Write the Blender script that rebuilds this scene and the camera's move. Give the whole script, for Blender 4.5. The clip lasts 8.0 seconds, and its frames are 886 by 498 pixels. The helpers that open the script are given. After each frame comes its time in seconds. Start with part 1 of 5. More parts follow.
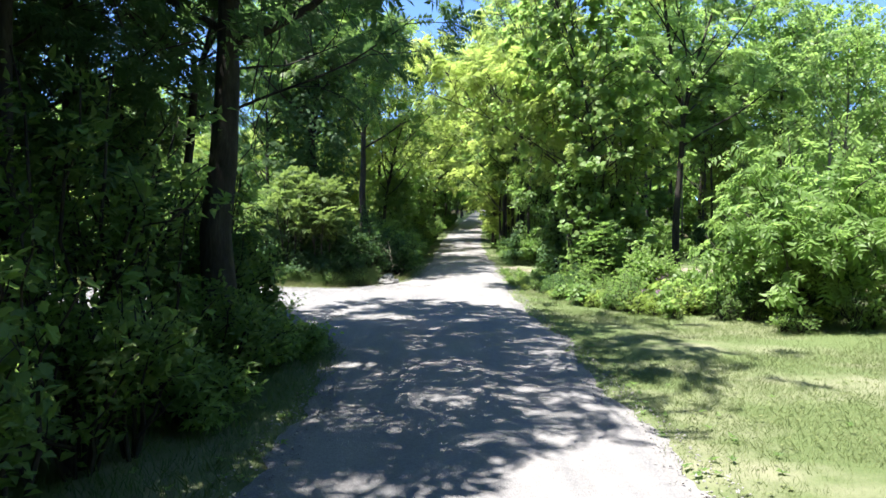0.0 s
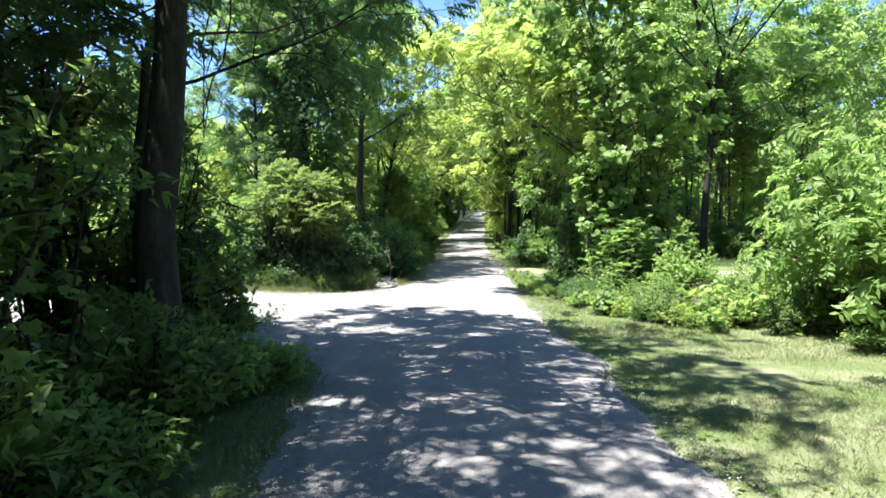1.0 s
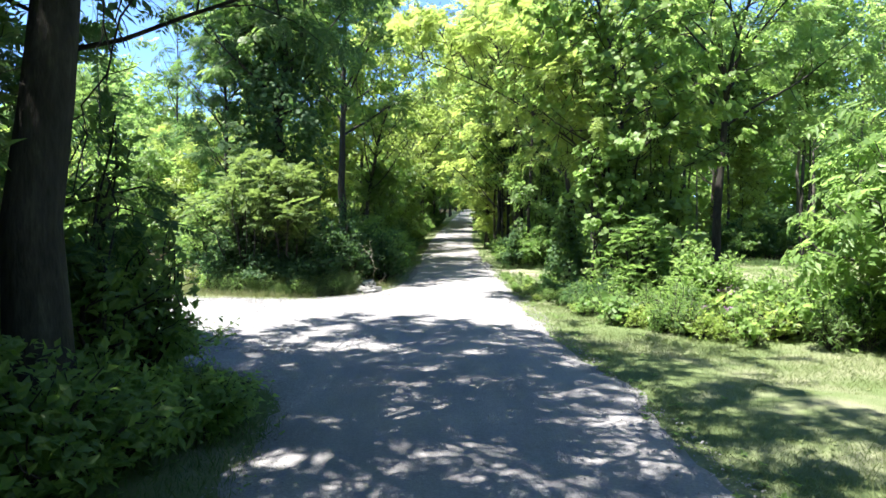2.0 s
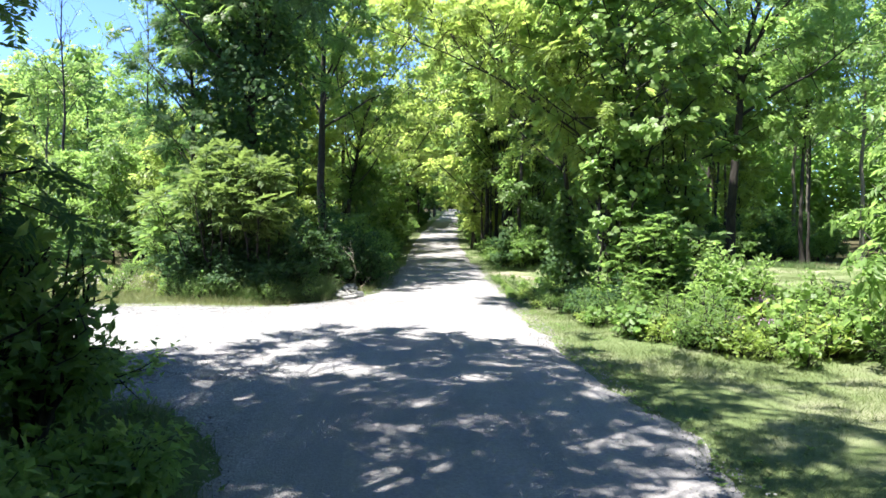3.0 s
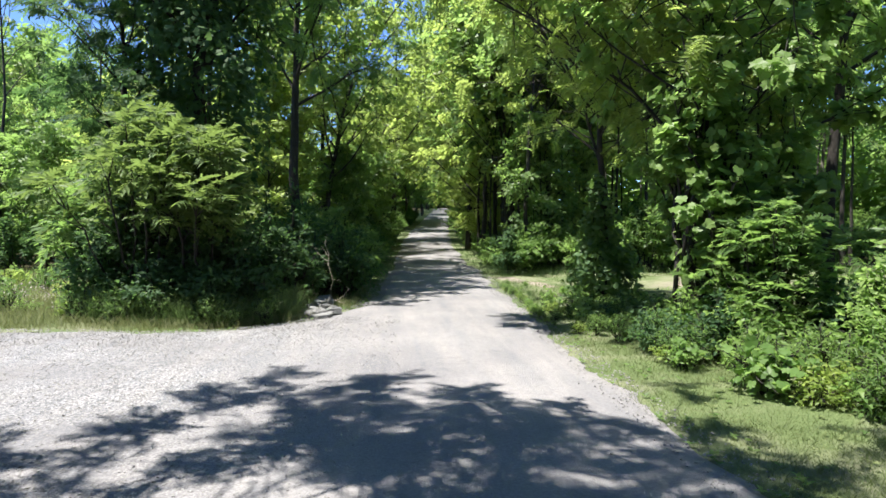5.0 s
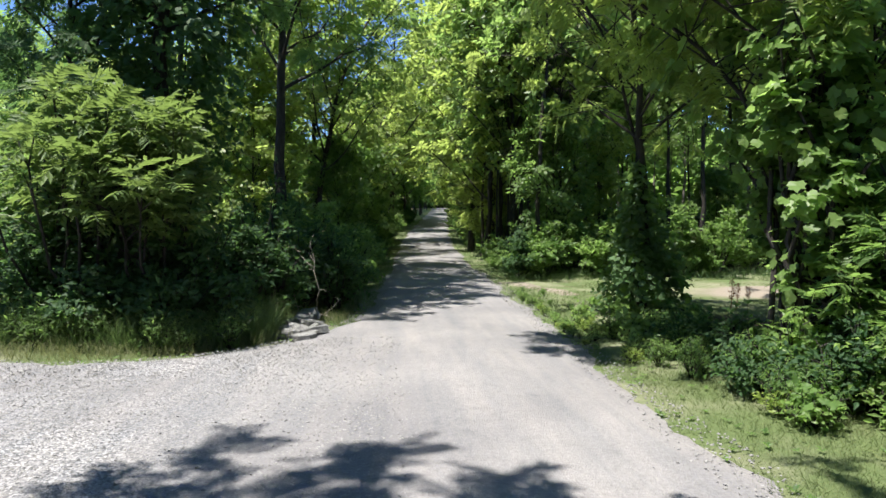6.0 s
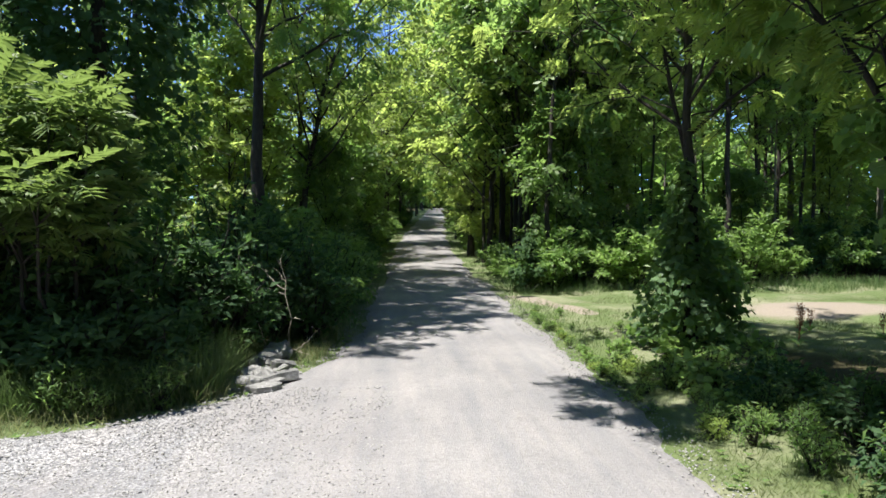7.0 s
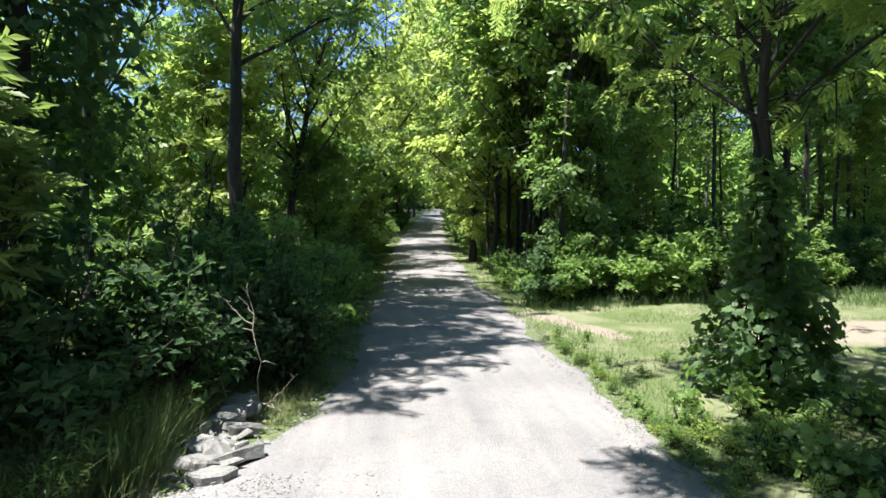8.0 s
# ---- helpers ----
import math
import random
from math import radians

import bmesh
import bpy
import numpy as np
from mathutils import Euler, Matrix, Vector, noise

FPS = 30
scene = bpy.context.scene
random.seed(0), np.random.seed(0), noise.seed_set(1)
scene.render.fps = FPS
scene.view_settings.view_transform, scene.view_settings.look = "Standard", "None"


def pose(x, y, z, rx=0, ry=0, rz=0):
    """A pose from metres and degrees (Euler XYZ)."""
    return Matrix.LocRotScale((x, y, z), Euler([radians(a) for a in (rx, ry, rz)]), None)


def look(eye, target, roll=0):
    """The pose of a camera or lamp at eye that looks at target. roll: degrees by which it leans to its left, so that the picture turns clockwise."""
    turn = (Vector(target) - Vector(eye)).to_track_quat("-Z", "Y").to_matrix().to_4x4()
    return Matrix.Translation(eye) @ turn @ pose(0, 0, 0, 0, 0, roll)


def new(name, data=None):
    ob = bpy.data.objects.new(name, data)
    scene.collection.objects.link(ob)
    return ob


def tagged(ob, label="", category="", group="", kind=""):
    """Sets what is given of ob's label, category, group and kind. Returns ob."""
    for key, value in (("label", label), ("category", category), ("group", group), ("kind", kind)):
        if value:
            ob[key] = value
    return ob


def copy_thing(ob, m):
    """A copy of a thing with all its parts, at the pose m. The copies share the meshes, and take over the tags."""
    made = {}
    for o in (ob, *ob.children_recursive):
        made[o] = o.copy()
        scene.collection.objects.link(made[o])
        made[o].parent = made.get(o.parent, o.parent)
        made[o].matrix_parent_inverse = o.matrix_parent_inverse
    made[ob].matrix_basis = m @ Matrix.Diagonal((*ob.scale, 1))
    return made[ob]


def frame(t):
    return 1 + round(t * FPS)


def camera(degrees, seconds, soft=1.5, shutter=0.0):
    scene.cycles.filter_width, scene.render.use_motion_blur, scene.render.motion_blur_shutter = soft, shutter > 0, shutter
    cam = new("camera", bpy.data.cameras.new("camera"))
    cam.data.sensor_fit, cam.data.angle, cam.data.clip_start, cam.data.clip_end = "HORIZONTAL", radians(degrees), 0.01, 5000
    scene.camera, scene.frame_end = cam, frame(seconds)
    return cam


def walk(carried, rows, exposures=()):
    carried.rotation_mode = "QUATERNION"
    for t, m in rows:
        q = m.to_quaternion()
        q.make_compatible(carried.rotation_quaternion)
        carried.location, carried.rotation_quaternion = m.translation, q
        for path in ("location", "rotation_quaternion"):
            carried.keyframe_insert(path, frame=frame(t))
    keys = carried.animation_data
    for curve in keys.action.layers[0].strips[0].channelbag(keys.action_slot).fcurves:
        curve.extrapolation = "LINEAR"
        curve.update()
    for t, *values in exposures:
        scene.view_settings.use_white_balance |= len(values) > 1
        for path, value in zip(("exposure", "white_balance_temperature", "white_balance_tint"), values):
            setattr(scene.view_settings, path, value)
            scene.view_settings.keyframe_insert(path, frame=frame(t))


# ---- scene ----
cam = camera(70.2, 8.0, soft=1.6)
METRES, EYE, TILT, LEAN, TURN = 14.655, 1.7, 0.0, 0.0, 0.0
ROWS = [
    (0.0, 0.0, 0.0, 0.0, 0.0, -1.77, -0.03),
    (0.5, -0.0025, 0.0612, -0.0012, 0.06, -1.77, -0.04),
    (1.0, -0.0044, 0.1207, -0.0021, 0.11, -1.77, -0.08),
    (1.5, -0.0063, 0.1768, -0.0035, -0.39, -1.78, -0.08),
    (3.0, -0.0147, 0.3323, -0.0058, -2.7, -1.77, -0.15),
    (3.5, -0.016, 0.3846, -0.0067, -3.23, -1.76, -0.17),
    (4.0, -0.0178, 0.4426, -0.0079, -3.55, -1.78, -0.16),
    (4.5, -0.0213, 0.5085, -0.0096, -3.81, -1.78, -0.18),
    (6.0, -0.0276, 0.727, -0.0122, -4.2, -1.76, -0.26),
    (6.5, -0.0257, 0.7988, -0.0084, -4.39, -1.78, -0.27),
    (7.0, -0.0235, 0.8683, 0.0008, -4.56, -1.79, -0.3),
    (7.5, -0.0232, 0.9327, 0.01, -4.72, -1.77, -0.24),
    (8.0, -0.0247, 0.9978, 0.013, -4.85, -1.77, -0.18),
]
EXPOSURES = [(0, 2.1), (1.0, 2.32), (1.5, 2.38), (3.0, 2.26), (3.6, 2.15), (4.6, 1.78), (5.9, 1.43), (6.5, 1.36), (8, 1.84)]
walk(cam, [(t, pose(0, 0, EYE, TILT, LEAN, TURN) @ pose(METRES * x, METRES * y, METRES * z, 90 + pitch, roll, yaw)) for t, x, y, z, yaw, pitch, roll in ROWS], EXPOSURES)

# ---- daylight ----
SUN_FROM = Vector((-0.95, -0.3, 0)).normalized()      # where the sun stands, seen from above
SUN_HEIGHT = 69.0
world = bpy.data.worlds.new("sky")
scene.world = world
world.use_nodes = True
sky = world.node_tree.nodes.new("ShaderNodeTexSky")
sky.sky_type = "NISHITA"
sky.sun_disc = False
sky.sun_elevation = radians(SUN_HEIGHT)
sky.sun_rotation = math.atan2(SUN_FROM.x, SUN_FROM.y)
sky.air_density, sky.dust_density, sky.ozone_density = 0.55, 0.0, 8.5
back = world.node_tree.nodes["Background"]
back.inputs["Strength"].default_value = 0.115
world.node_tree.links.new(sky.outputs[0], back.inputs["Color"])
sun_data = bpy.data.lights.new("sun", "SUN")
sun_data.energy, sun_data.angle, sun_data.color = 5.0, radians(0.53), (1.0, 0.95, 0.88)
sun = new("sun", sun_data)
ce, se = math.cos(radians(SUN_HEIGHT)), math.sin(radians(SUN_HEIGHT))
sun_at = Vector((SUN_FROM.x * ce, SUN_FROM.y * ce, se)) * 60
sun.matrix_world = look(sun_at, (0, 0, 0))


# ---- materials ----
def material(name):
    m = bpy.data.materials.new(name)
    m.use_nodes = True
    m.node_tree.nodes.clear()
    return m, m.node_tree.nodes, m.node_tree.links


def ramp(nodes, stops):
    r = nodes.new("ShaderNodeValToRGB")
    e = r.color_ramp.elements
    e[0].position, e[0].color = stops[0][0], (*stops[0][1], 1)
    e[1].position, e[1].color = stops[-1][0], (*stops[-1][1], 1)
    for p, c in stops[1:-1]:
        k = e.new(p)
        k.color = (*c, 1)
    return r


def noise_tex(nodes, links, scale, detail=6, rough=0.6, coord=None):
    n = nodes.new("ShaderNodeTexNoise")
    n.inputs["Scale"].default_value, n.inputs["Detail"].default_value, n.inputs["Roughness"].default_value = scale, detail, rough
    if coord is not None:
        links.new(coord, n.inputs["Vector"])
    return n


def mix_color(nodes, links, fac, a, b, blend="MIX"):
    m = nodes.new("ShaderNodeMix")
    m.data_type, m.blend_type = "RGBA", blend
    for socket, value in ((m.inputs[0], fac), (m.inputs[6], a), (m.inputs[7], b)):
        if isinstance(value, (int, float)):
            socket.default_value = value
        elif isinstance(value, tuple):
            socket.default_value = (*value, 1)
        else:
            links.new(value, socket)
    return m.outputs[2]


def leaf_material(name, dark, mid, light, through_color, gloss=0.45, clear=0.45, sheen=0.28):
    """Leaves: colour varies from leaf to leaf and from plant to plant; light shines through the blade."""
    m, nodes, links = material(name)
    geo, info = nodes.new("ShaderNodeNewGeometry"), nodes.new("ShaderNodeObjectInfo")
    pos = nodes.new("ShaderNodeTexCoord")
    r = ramp(nodes, [(0.0, dark), (0.55, mid), (1.0, light)])
    patch = noise_tex(nodes, links, 1.1, 3, 0.5, pos.outputs["Object"])
    add = nodes.new("ShaderNodeMath")
    add.operation = "MULTIPLY_ADD"
    links.new(geo.outputs["Random Per Island"], add.inputs[0])
    add.inputs[1].default_value = 0.55
    half = nodes.new("ShaderNodeMath")
    half.operation = "MULTIPLY_ADD"
    links.new(patch.outputs["Fac"], half.inputs[0])
    half.inputs[1].default_value, half.inputs[2].default_value = 0.9, -0.22
    links.new(half.outputs[0], add.inputs[2])
    links.new(add.outputs[0], r.inputs[0])
    hue = nodes.new("ShaderNodeHueSaturation")
    shift = nodes.new("ShaderNodeMapRange")
    links.new(info.outputs["Random"], shift.inputs[0])
    shift.inputs[3].default_value, shift.inputs[4].default_value = 0.485, 0.505
    links.new(shift.outputs[0], hue.inputs["Hue"])
    val = nodes.new("ShaderNodeMapRange")
    links.new(info.outputs["Random"], val.inputs[0])
    val.inputs[3].default_value, val.inputs[4].default_value = 1.15, 0.88
    links.new(val.outputs[0], hue.inputs["Value"])
    links.new(r.outputs[0], hue.inputs["Color"])
    p = nodes.new("ShaderNodeBsdfPrincipled")
    p.inputs["Roughness"].default_value = gloss
    p.inputs["Specular IOR Level"].default_value = sheen
    links.new(hue.outputs[0], p.inputs["Base Color"])
    t = nodes.new("ShaderNodeBsdfTranslucent")
    links.new(mix_color(nodes, links, 0.65, hue.outputs[0], through_color), t.inputs["Color"])
    mix = nodes.new("ShaderNodeMixShader")
    mix.inputs[0].default_value = clear
    links.new(p.outputs[0], mix.inputs[1])
    links.new(t.outputs[0], mix.inputs[2])
    out = nodes.new("ShaderNodeOutputMaterial")
    links.new(mix.outputs[0], out.inputs[0])
    return m


def rough_material(name, stops, scale, fine=60.0, bump=0.3, distance=0.02, rough=0.9, stretch=(1, 1, 1), stain=None):
    """Bark, stone, soil: colours by noise at two scales, with relief."""
    m, nodes, links = material(name)
    pos = nodes.new("ShaderNodeTexCoord")
    mp = nodes.new("ShaderNodeMapping")
    mp.inputs["Scale"].default_value = stretch
    links.new(pos.outputs["Object"], mp.inputs[0])
    a = noise_tex(nodes, links, scale, 8, 0.65, mp.outputs[0])
    b = noise_tex(nodes, links, fine, 4, 0.6, mp.outputs[0])
    r = ramp(nodes, stops)
    mixed = nodes.new("ShaderNodeMath")
    mixed.operation = "MULTIPLY_ADD"
    links.new(b.outputs["Fac"], mixed.inputs[0])
    mixed.inputs[1].default_value = 0.5
    sub = nodes.new("ShaderNodeMath")
    sub.operation = "SUBTRACT"
    links.new(a.outputs["Fac"], sub.inputs[0])
    sub.inputs[1].default_value = 0.25
    links.new(sub.outputs[0], mixed.inputs[2])
    links.new(mixed.outputs[0], r.inputs[0])
    color = r.outputs[0]
    if stain:
        big = noise_tex(nodes, links, stain[0], 4, 0.55, pos.outputs["Object"])
        sr = ramp(nodes, [(0.42, (0, 0, 0)), (0.62, (1, 1, 1))])
        links.new(big.outputs["Fac"], sr.inputs[0])
        color = mix_color(nodes, links, sr.outputs[0], color, stain[1])
    p = nodes.new("ShaderNodeBsdfPrincipled")
    p.inputs["Roughness"].default_value = rough
    p.inputs["Specular IOR Level"].default_value = 0.25
    links.new(color, p.inputs["Base Color"])
    bp = nodes.new("ShaderNodeBump")
    bp.inputs["Strength"].default_value, bp.inputs["Distance"].default_value = bump, distance
    links.new(mixed.outputs[0], bp.inputs["Height"])
    links.new(bp.outputs[0], p.inputs["Normal"])
    out = nodes.new("ShaderNodeOutputMaterial")
    links.new(p.outputs[0], out.inputs[0])
    return m


BARK = rough_material("bark", [(0.25, (0.015, 0.0135, 0.012)), (0.55, (0.042, 0.038, 0.034)), (0.85, (0.09, 0.083, 0.074))], 9, 40, 0.8, 0.03, 0.95, (1, 1, 0.22))
PALE_BARK = rough_material("pale_bark", [(0.25, (0.07, 0.064, 0.055)), (0.6, (0.16, 0.15, 0.13)), (0.9, (0.27, 0.255, 0.23))], 7, 40, 0.6, 0.02, 0.95, (1, 1, 0.3))
DEAD_WOOD = rough_material("dead_wood", [(0.2, (0.22, 0.19, 0.15)), (0.8, (0.50, 0.45, 0.38))], 12, 60, 0.4, 0.01, 0.9, (1, 1, 0.4))
STONE = rough_material("limestone", [(0.25, (0.10, 0.10, 0.098)), (0.55, (0.19, 0.19, 0.186)), (0.85, (0.33, 0.327, 0.317))], 5, 40, 0.6, 0.02, 0.9)

LEAF_GOLD = leaf_material("leaf_gold_green", (0.108, 0.165, 0.043), (0.188, 0.265, 0.067), (0.277, 0.362, 0.108), (0.489, 0.63, 0.148), 0.42, 0.6)
LEAF_BRIGHT = leaf_material("leaf_yellow_green", (0.077, 0.142, 0.043), (0.141, 0.235, 0.070), (0.221, 0.33, 0.110), (0.376, 0.57, 0.148), 0.42, 0.58)
LEAF_MID = leaf_material("leaf_green", (0.051, 0.108, 0.041), (0.104, 0.179, 0.057), (0.177, 0.264, 0.087), (0.305, 0.49, 0.110), 0.42, 0.58)
# Darker leaf green that puts shade into the colour of plants under cover
LEAF_DARK_SHADED = leaf_material("leaf_dark_shaded", (0.028, 0.064, 0.030), (0.053, 0.106, 0.048), (0.086, 0.152, 0.070), (0.160, 0.30, 0.074), 0.6, 0.5, 0.2)
LEAF_BROAD = leaf_material("leaf_broad_green", (0.047, 0.096, 0.043), (0.085, 0.156, 0.067), (0.136, 0.225, 0.110), (0.273, 0.45, 0.094), 0.5, 0.5)
LEAF_SUMAC = leaf_material("leaf_sumac", (0.052, 0.096, 0.032), (0.100, 0.160, 0.052), (0.165, 0.236, 0.079), (0.275, 0.39, 0.090), 0.5, 0.45)
RUST = leaf_material("rust_seed", (0.10, 0.04, 0.02), (0.16, 0.065, 0.035), (0.22, 0.10, 0.05), (0.16, 0.06, 0.03), 0.7, 0.15)
GRASS = leaf_material("grass_blade", (0.090, 0.138, 0.048), (0.146, 0.186, 0.076), (0.222, 0.242, 0.128), (0.22, 0.28, 0.10), 0.6, 0.42)
MEADOW = leaf_material("meadow_blade", (0.125, 0.150, 0.062), (0.180, 0.200, 0.092), (0.255, 0.255, 0.140), (0.26, 0.30, 0.11), 0.6, 0.42)
# Darker than GRASS: the shade at the thicket's foot is partly in this colour
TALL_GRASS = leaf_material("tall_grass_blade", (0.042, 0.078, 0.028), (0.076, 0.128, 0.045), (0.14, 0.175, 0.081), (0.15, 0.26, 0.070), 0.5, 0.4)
PEBBLE = rough_material("pebble", [(0.25, (0.139, 0.139, 0.141)), (0.55, (0.230, 0.226, 0.221)), (0.85, (0.344, 0.340, 0.336))], 14, 90, 0.3, 0.005, 0.9)
PALE_PETAL = leaf_material("pale_petal", (0.42, 0.37, 0.34), (0.52, 0.47, 0.42), (0.62, 0.58, 0.52), (0.5, 0.44, 0.4), 0.6, 0.3)
PETAL = leaf_material("mauve_petal", (0.30, 0.16, 0.30), (0.42, 0.25, 0.42), (0.55, 0.38, 0.52), (0.5, 0.3, 0.5), 0.6, 0.3)


def gravel_material():
    m, nodes, links = material("gravel")
    pos = nodes.new("ShaderNodeTexCoord")
    o = pos.outputs["Object"]
    big = noise_tex(nodes, links, 0.55, 5, 0.55, o)
    fine = noise_tex(nodes, links, 38, 5, 0.7, o)
    vor = nodes.new("ShaderNodeTexVoronoi")
    vor.inputs["Scale"].default_value = 70
    links.new(o, vor.inputs["Vector"])
    a = ramp(nodes, [(0.25, (0.152, 0.153, 0.158)), (0.5, (0.204, 0.205, 0.212)), (0.8, (0.264, 0.266, 0.275))])
    links.new(fine.outputs["Fac"], a.inputs[0])
    # loose grey stone lies where the side lane turns in
    g = ramp(nodes, [(0.2, (0.085, 0.089, 0.097)), (0.5, (0.185, 0.192, 0.204)), (0.85, (0.35, 0.358, 0.373))])
    links.new(vor.outputs["Color"], g.inputs[0])
    sep = nodes.new("ShaderNodeSeparateXYZ")
    links.new(o, sep.inputs[0])
    mr = nodes.new("ShaderNodeMapRange")
    links.new(sep.outputs["X"], mr.inputs[0])
    mr.inputs[1].default_value, mr.inputs[2].default_value, mr.inputs[3].default_value, mr.inputs[4].default_value = -0.9, -2.4, 0.0, 1.0
    mul = nodes.new("ShaderNodeMath")
    mul.operation = "MULTIPLY"
    br = ramp(nodes, [(0.35, (0.25, 0.25, 0.25)), (0.6, (1, 1, 1))])
    links.new(big.outputs["Fac"], br.inputs[0])
    links.new(mr.outputs[0], mul.inputs[0])
    links.new(br.outputs[0], mul.inputs[1])
    color = mix_color(nodes, links, mul.outputs[0], a.outputs[0], g.outputs[0])
    tone = ramp(nodes, [(0.3, (0.78, 0.77, 0.77)), (0.7, (1.10, 1.07, 1.03))])
    links.new(big.outputs["Fac"], tone.inputs[0])
    color = mix_color(nodes, links, 1.0, color, tone.outputs[0], "MULTIPLY")
    mp = nodes.new("ShaderNodeMapping")
    mp.inputs["Scale"].default_value = (3.2, 0.35, 1)
    links.new(o, mp.inputs[0])
    streak = noise_tex(nodes, links, 1.0, 5, 0.65, mp.outputs[0])
    sr = ramp(nodes, [(0.35, (0.84, 0.85, 0.87)), (0.65, (1.08, 1.05, 1.03))])
    links.new(streak.outputs["Fac"], sr.inputs[0])
    color = mix_color(nodes, links, 1.0, color, sr.outputs[0], "MULTIPLY")
    spots = noise_tex(nodes, links, 7, 4, 0.6, o)
    pr = ramp(nodes, [(0.30, (0.88, 0.88, 0.88)), (0.45, (1, 1, 1))])
    links.new(spots.outputs["Fac"], pr.inputs[0])
    color = mix_color(nodes, links, 1.0, color, pr.outputs[0], "MULTIPLY")
    p = nodes.new("ShaderNodeBsdfPrincipled")
    p.inputs["Roughness"].default_value = 0.95
    p.inputs["Specular IOR Level"].default_value = 0.2
    links.new(color, p.inputs["Base Color"])
    hsum = nodes.new("ShaderNodeMath")
    hsum.operation = "ADD"
    links.new(fine.outputs["Fac"], hsum.inputs[0])
    links.new(vor.outputs["Distance"], hsum.inputs[1])
    bp = nodes.new("ShaderNodeBump")
    bp.inputs["Strength"].default_value, bp.inputs["Distance"].default_value = 0.5, 0.012
    links.new(hsum.outputs[0], bp.inputs["Height"])
    links.new(bp.outputs[0], p.inputs["Normal"])
    out = nodes.new("ShaderNodeOutputMaterial")
    links.new(p.outputs[0], out.inputs[0])
    return m


def ground_material():
    """Mown grass by the lane, leaf litter under the trees, a bare patch of soil in the clearing."""
    m, nodes, links = material("ground_cover")
    pos = nodes.new("ShaderNodeTexCoord")
    o = pos.outputs["Object"]
    cover = nodes.new("ShaderNodeAttribute")
    cover.attribute_name = "cover"
    sep = nodes.new("ShaderNodeSeparateColor")
    links.new(cover.outputs["Color"], sep.inputs[0])
    big, fine = noise_tex(nodes, links, 0.7, 6, 0.6, o), noise_tex(nodes, links, 30, 6, 0.7, o)
    grass = ramp(nodes, [(0.25, (0.056, 0.084, 0.031)), (0.5, (0.088, 0.119, 0.047)), (0.8, (0.130, 0.156, 0.072))])
    links.new(fine.outputs["Fac"], grass.inputs[0])
    dry = ramp(nodes, [(0.46, (0, 0, 0)), (0.68, (0.8, 0.8, 0.8))])
    links.new(big.outputs["Fac"], dry.inputs[0])
    g = mix_color(nodes, links, dry.outputs[0], grass.outputs[0], (0.215, 0.21, 0.145))
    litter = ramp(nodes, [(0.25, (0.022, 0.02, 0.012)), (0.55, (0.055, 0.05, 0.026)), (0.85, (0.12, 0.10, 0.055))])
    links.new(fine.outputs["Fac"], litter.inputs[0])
    soil = ramp(nodes, [(0.25, (0.165, 0.142, 0.115)), (0.8, (0.26, 0.226, 0.187))])
    links.new(fine.outputs["Fac"], soil.inputs[0])

    def edged(socket):
        s = nodes.new("ShaderNodeMath")
        s.operation = "MULTIPLY_ADD"
        links.new(big.outputs["Fac"], s.inputs[0])
        s.inputs[1].default_value = 0.7
        links.new(socket, s.inputs[2])
        r = ramp(nodes, [(0.70, (0, 0, 0)), (0.98, (1, 1, 1))])
        links.new(s.outputs[0], r.inputs[0])
        return r.outputs[0]

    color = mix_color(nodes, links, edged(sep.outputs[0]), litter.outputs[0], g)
    color = mix_color(nodes, links, edged(sep.outputs[1]), color, soil.outputs[0])
    p = nodes.new("ShaderNodeBsdfPrincipled")
    p.inputs["Roughness"].default_value = 0.95
    p.inputs["Specular IOR Level"].default_value = 0.15
    links.new(color, p.inputs["Base Color"])
    bp = nodes.new("ShaderNodeBump")
    bp.inputs["Strength"].default_value, bp.inputs["Distance"].default_value = 0.7, 0.03
    links.new(fine.outputs["Fac"], bp.inputs["Height"])
    links.new(bp.outputs[0], p.inputs["Normal"])
    out = nodes.new("ShaderNodeOutputMaterial")
    links.new(p.outputs[0], out.inputs[0])
    return m


GRAVEL, COVER = gravel_material(), ground_material()


# ---- lie of the land ----
LANE_KNOTS = np.array([(-20, 0.22), (15, 0.22), (22, 0.5), (29, 0.88), (40, 1.1), (51, 1.5), (63, 2.25), (74, 3.2), (116, 6.5), (170, 10.8)])
LANE_Y = np.arange(-20, 170.5, 0.5)
LANE_X = np.interp(LANE_Y, LANE_KNOTS[:, 0], LANE_KNOTS[:, 1])
LANE_X[8:-8] = np.convolve(LANE_X, np.ones(17) / 17, "valid")
LANE = np.stack([LANE_Y, LANE_X], 1)


def lane_middle(y):
    return np.interp(y, LANE[:, 0], LANE[:, 1])


def land(x, y):
    """Height of the ground: level to the crossing, then a steady climb along the lane."""
    x, y = np.asarray(x, float), np.asarray(y, float)
    u = np.clip(y - 27, 0, 20)
    z = 0.055 * u * u / 40 + 0.055 * np.maximum(y - 47, 0)
    z = np.where(y > 160, 0.055 * 123, z)
    off = np.maximum(np.abs(x - lane_middle(y)) - 2.2, 0)
    return z + 0.05 * np.minimum(off, 1.5) * np.sin(0.9 * x + 0.7 * y) * 0.6 + np.minimum(off, 6) * 0.012


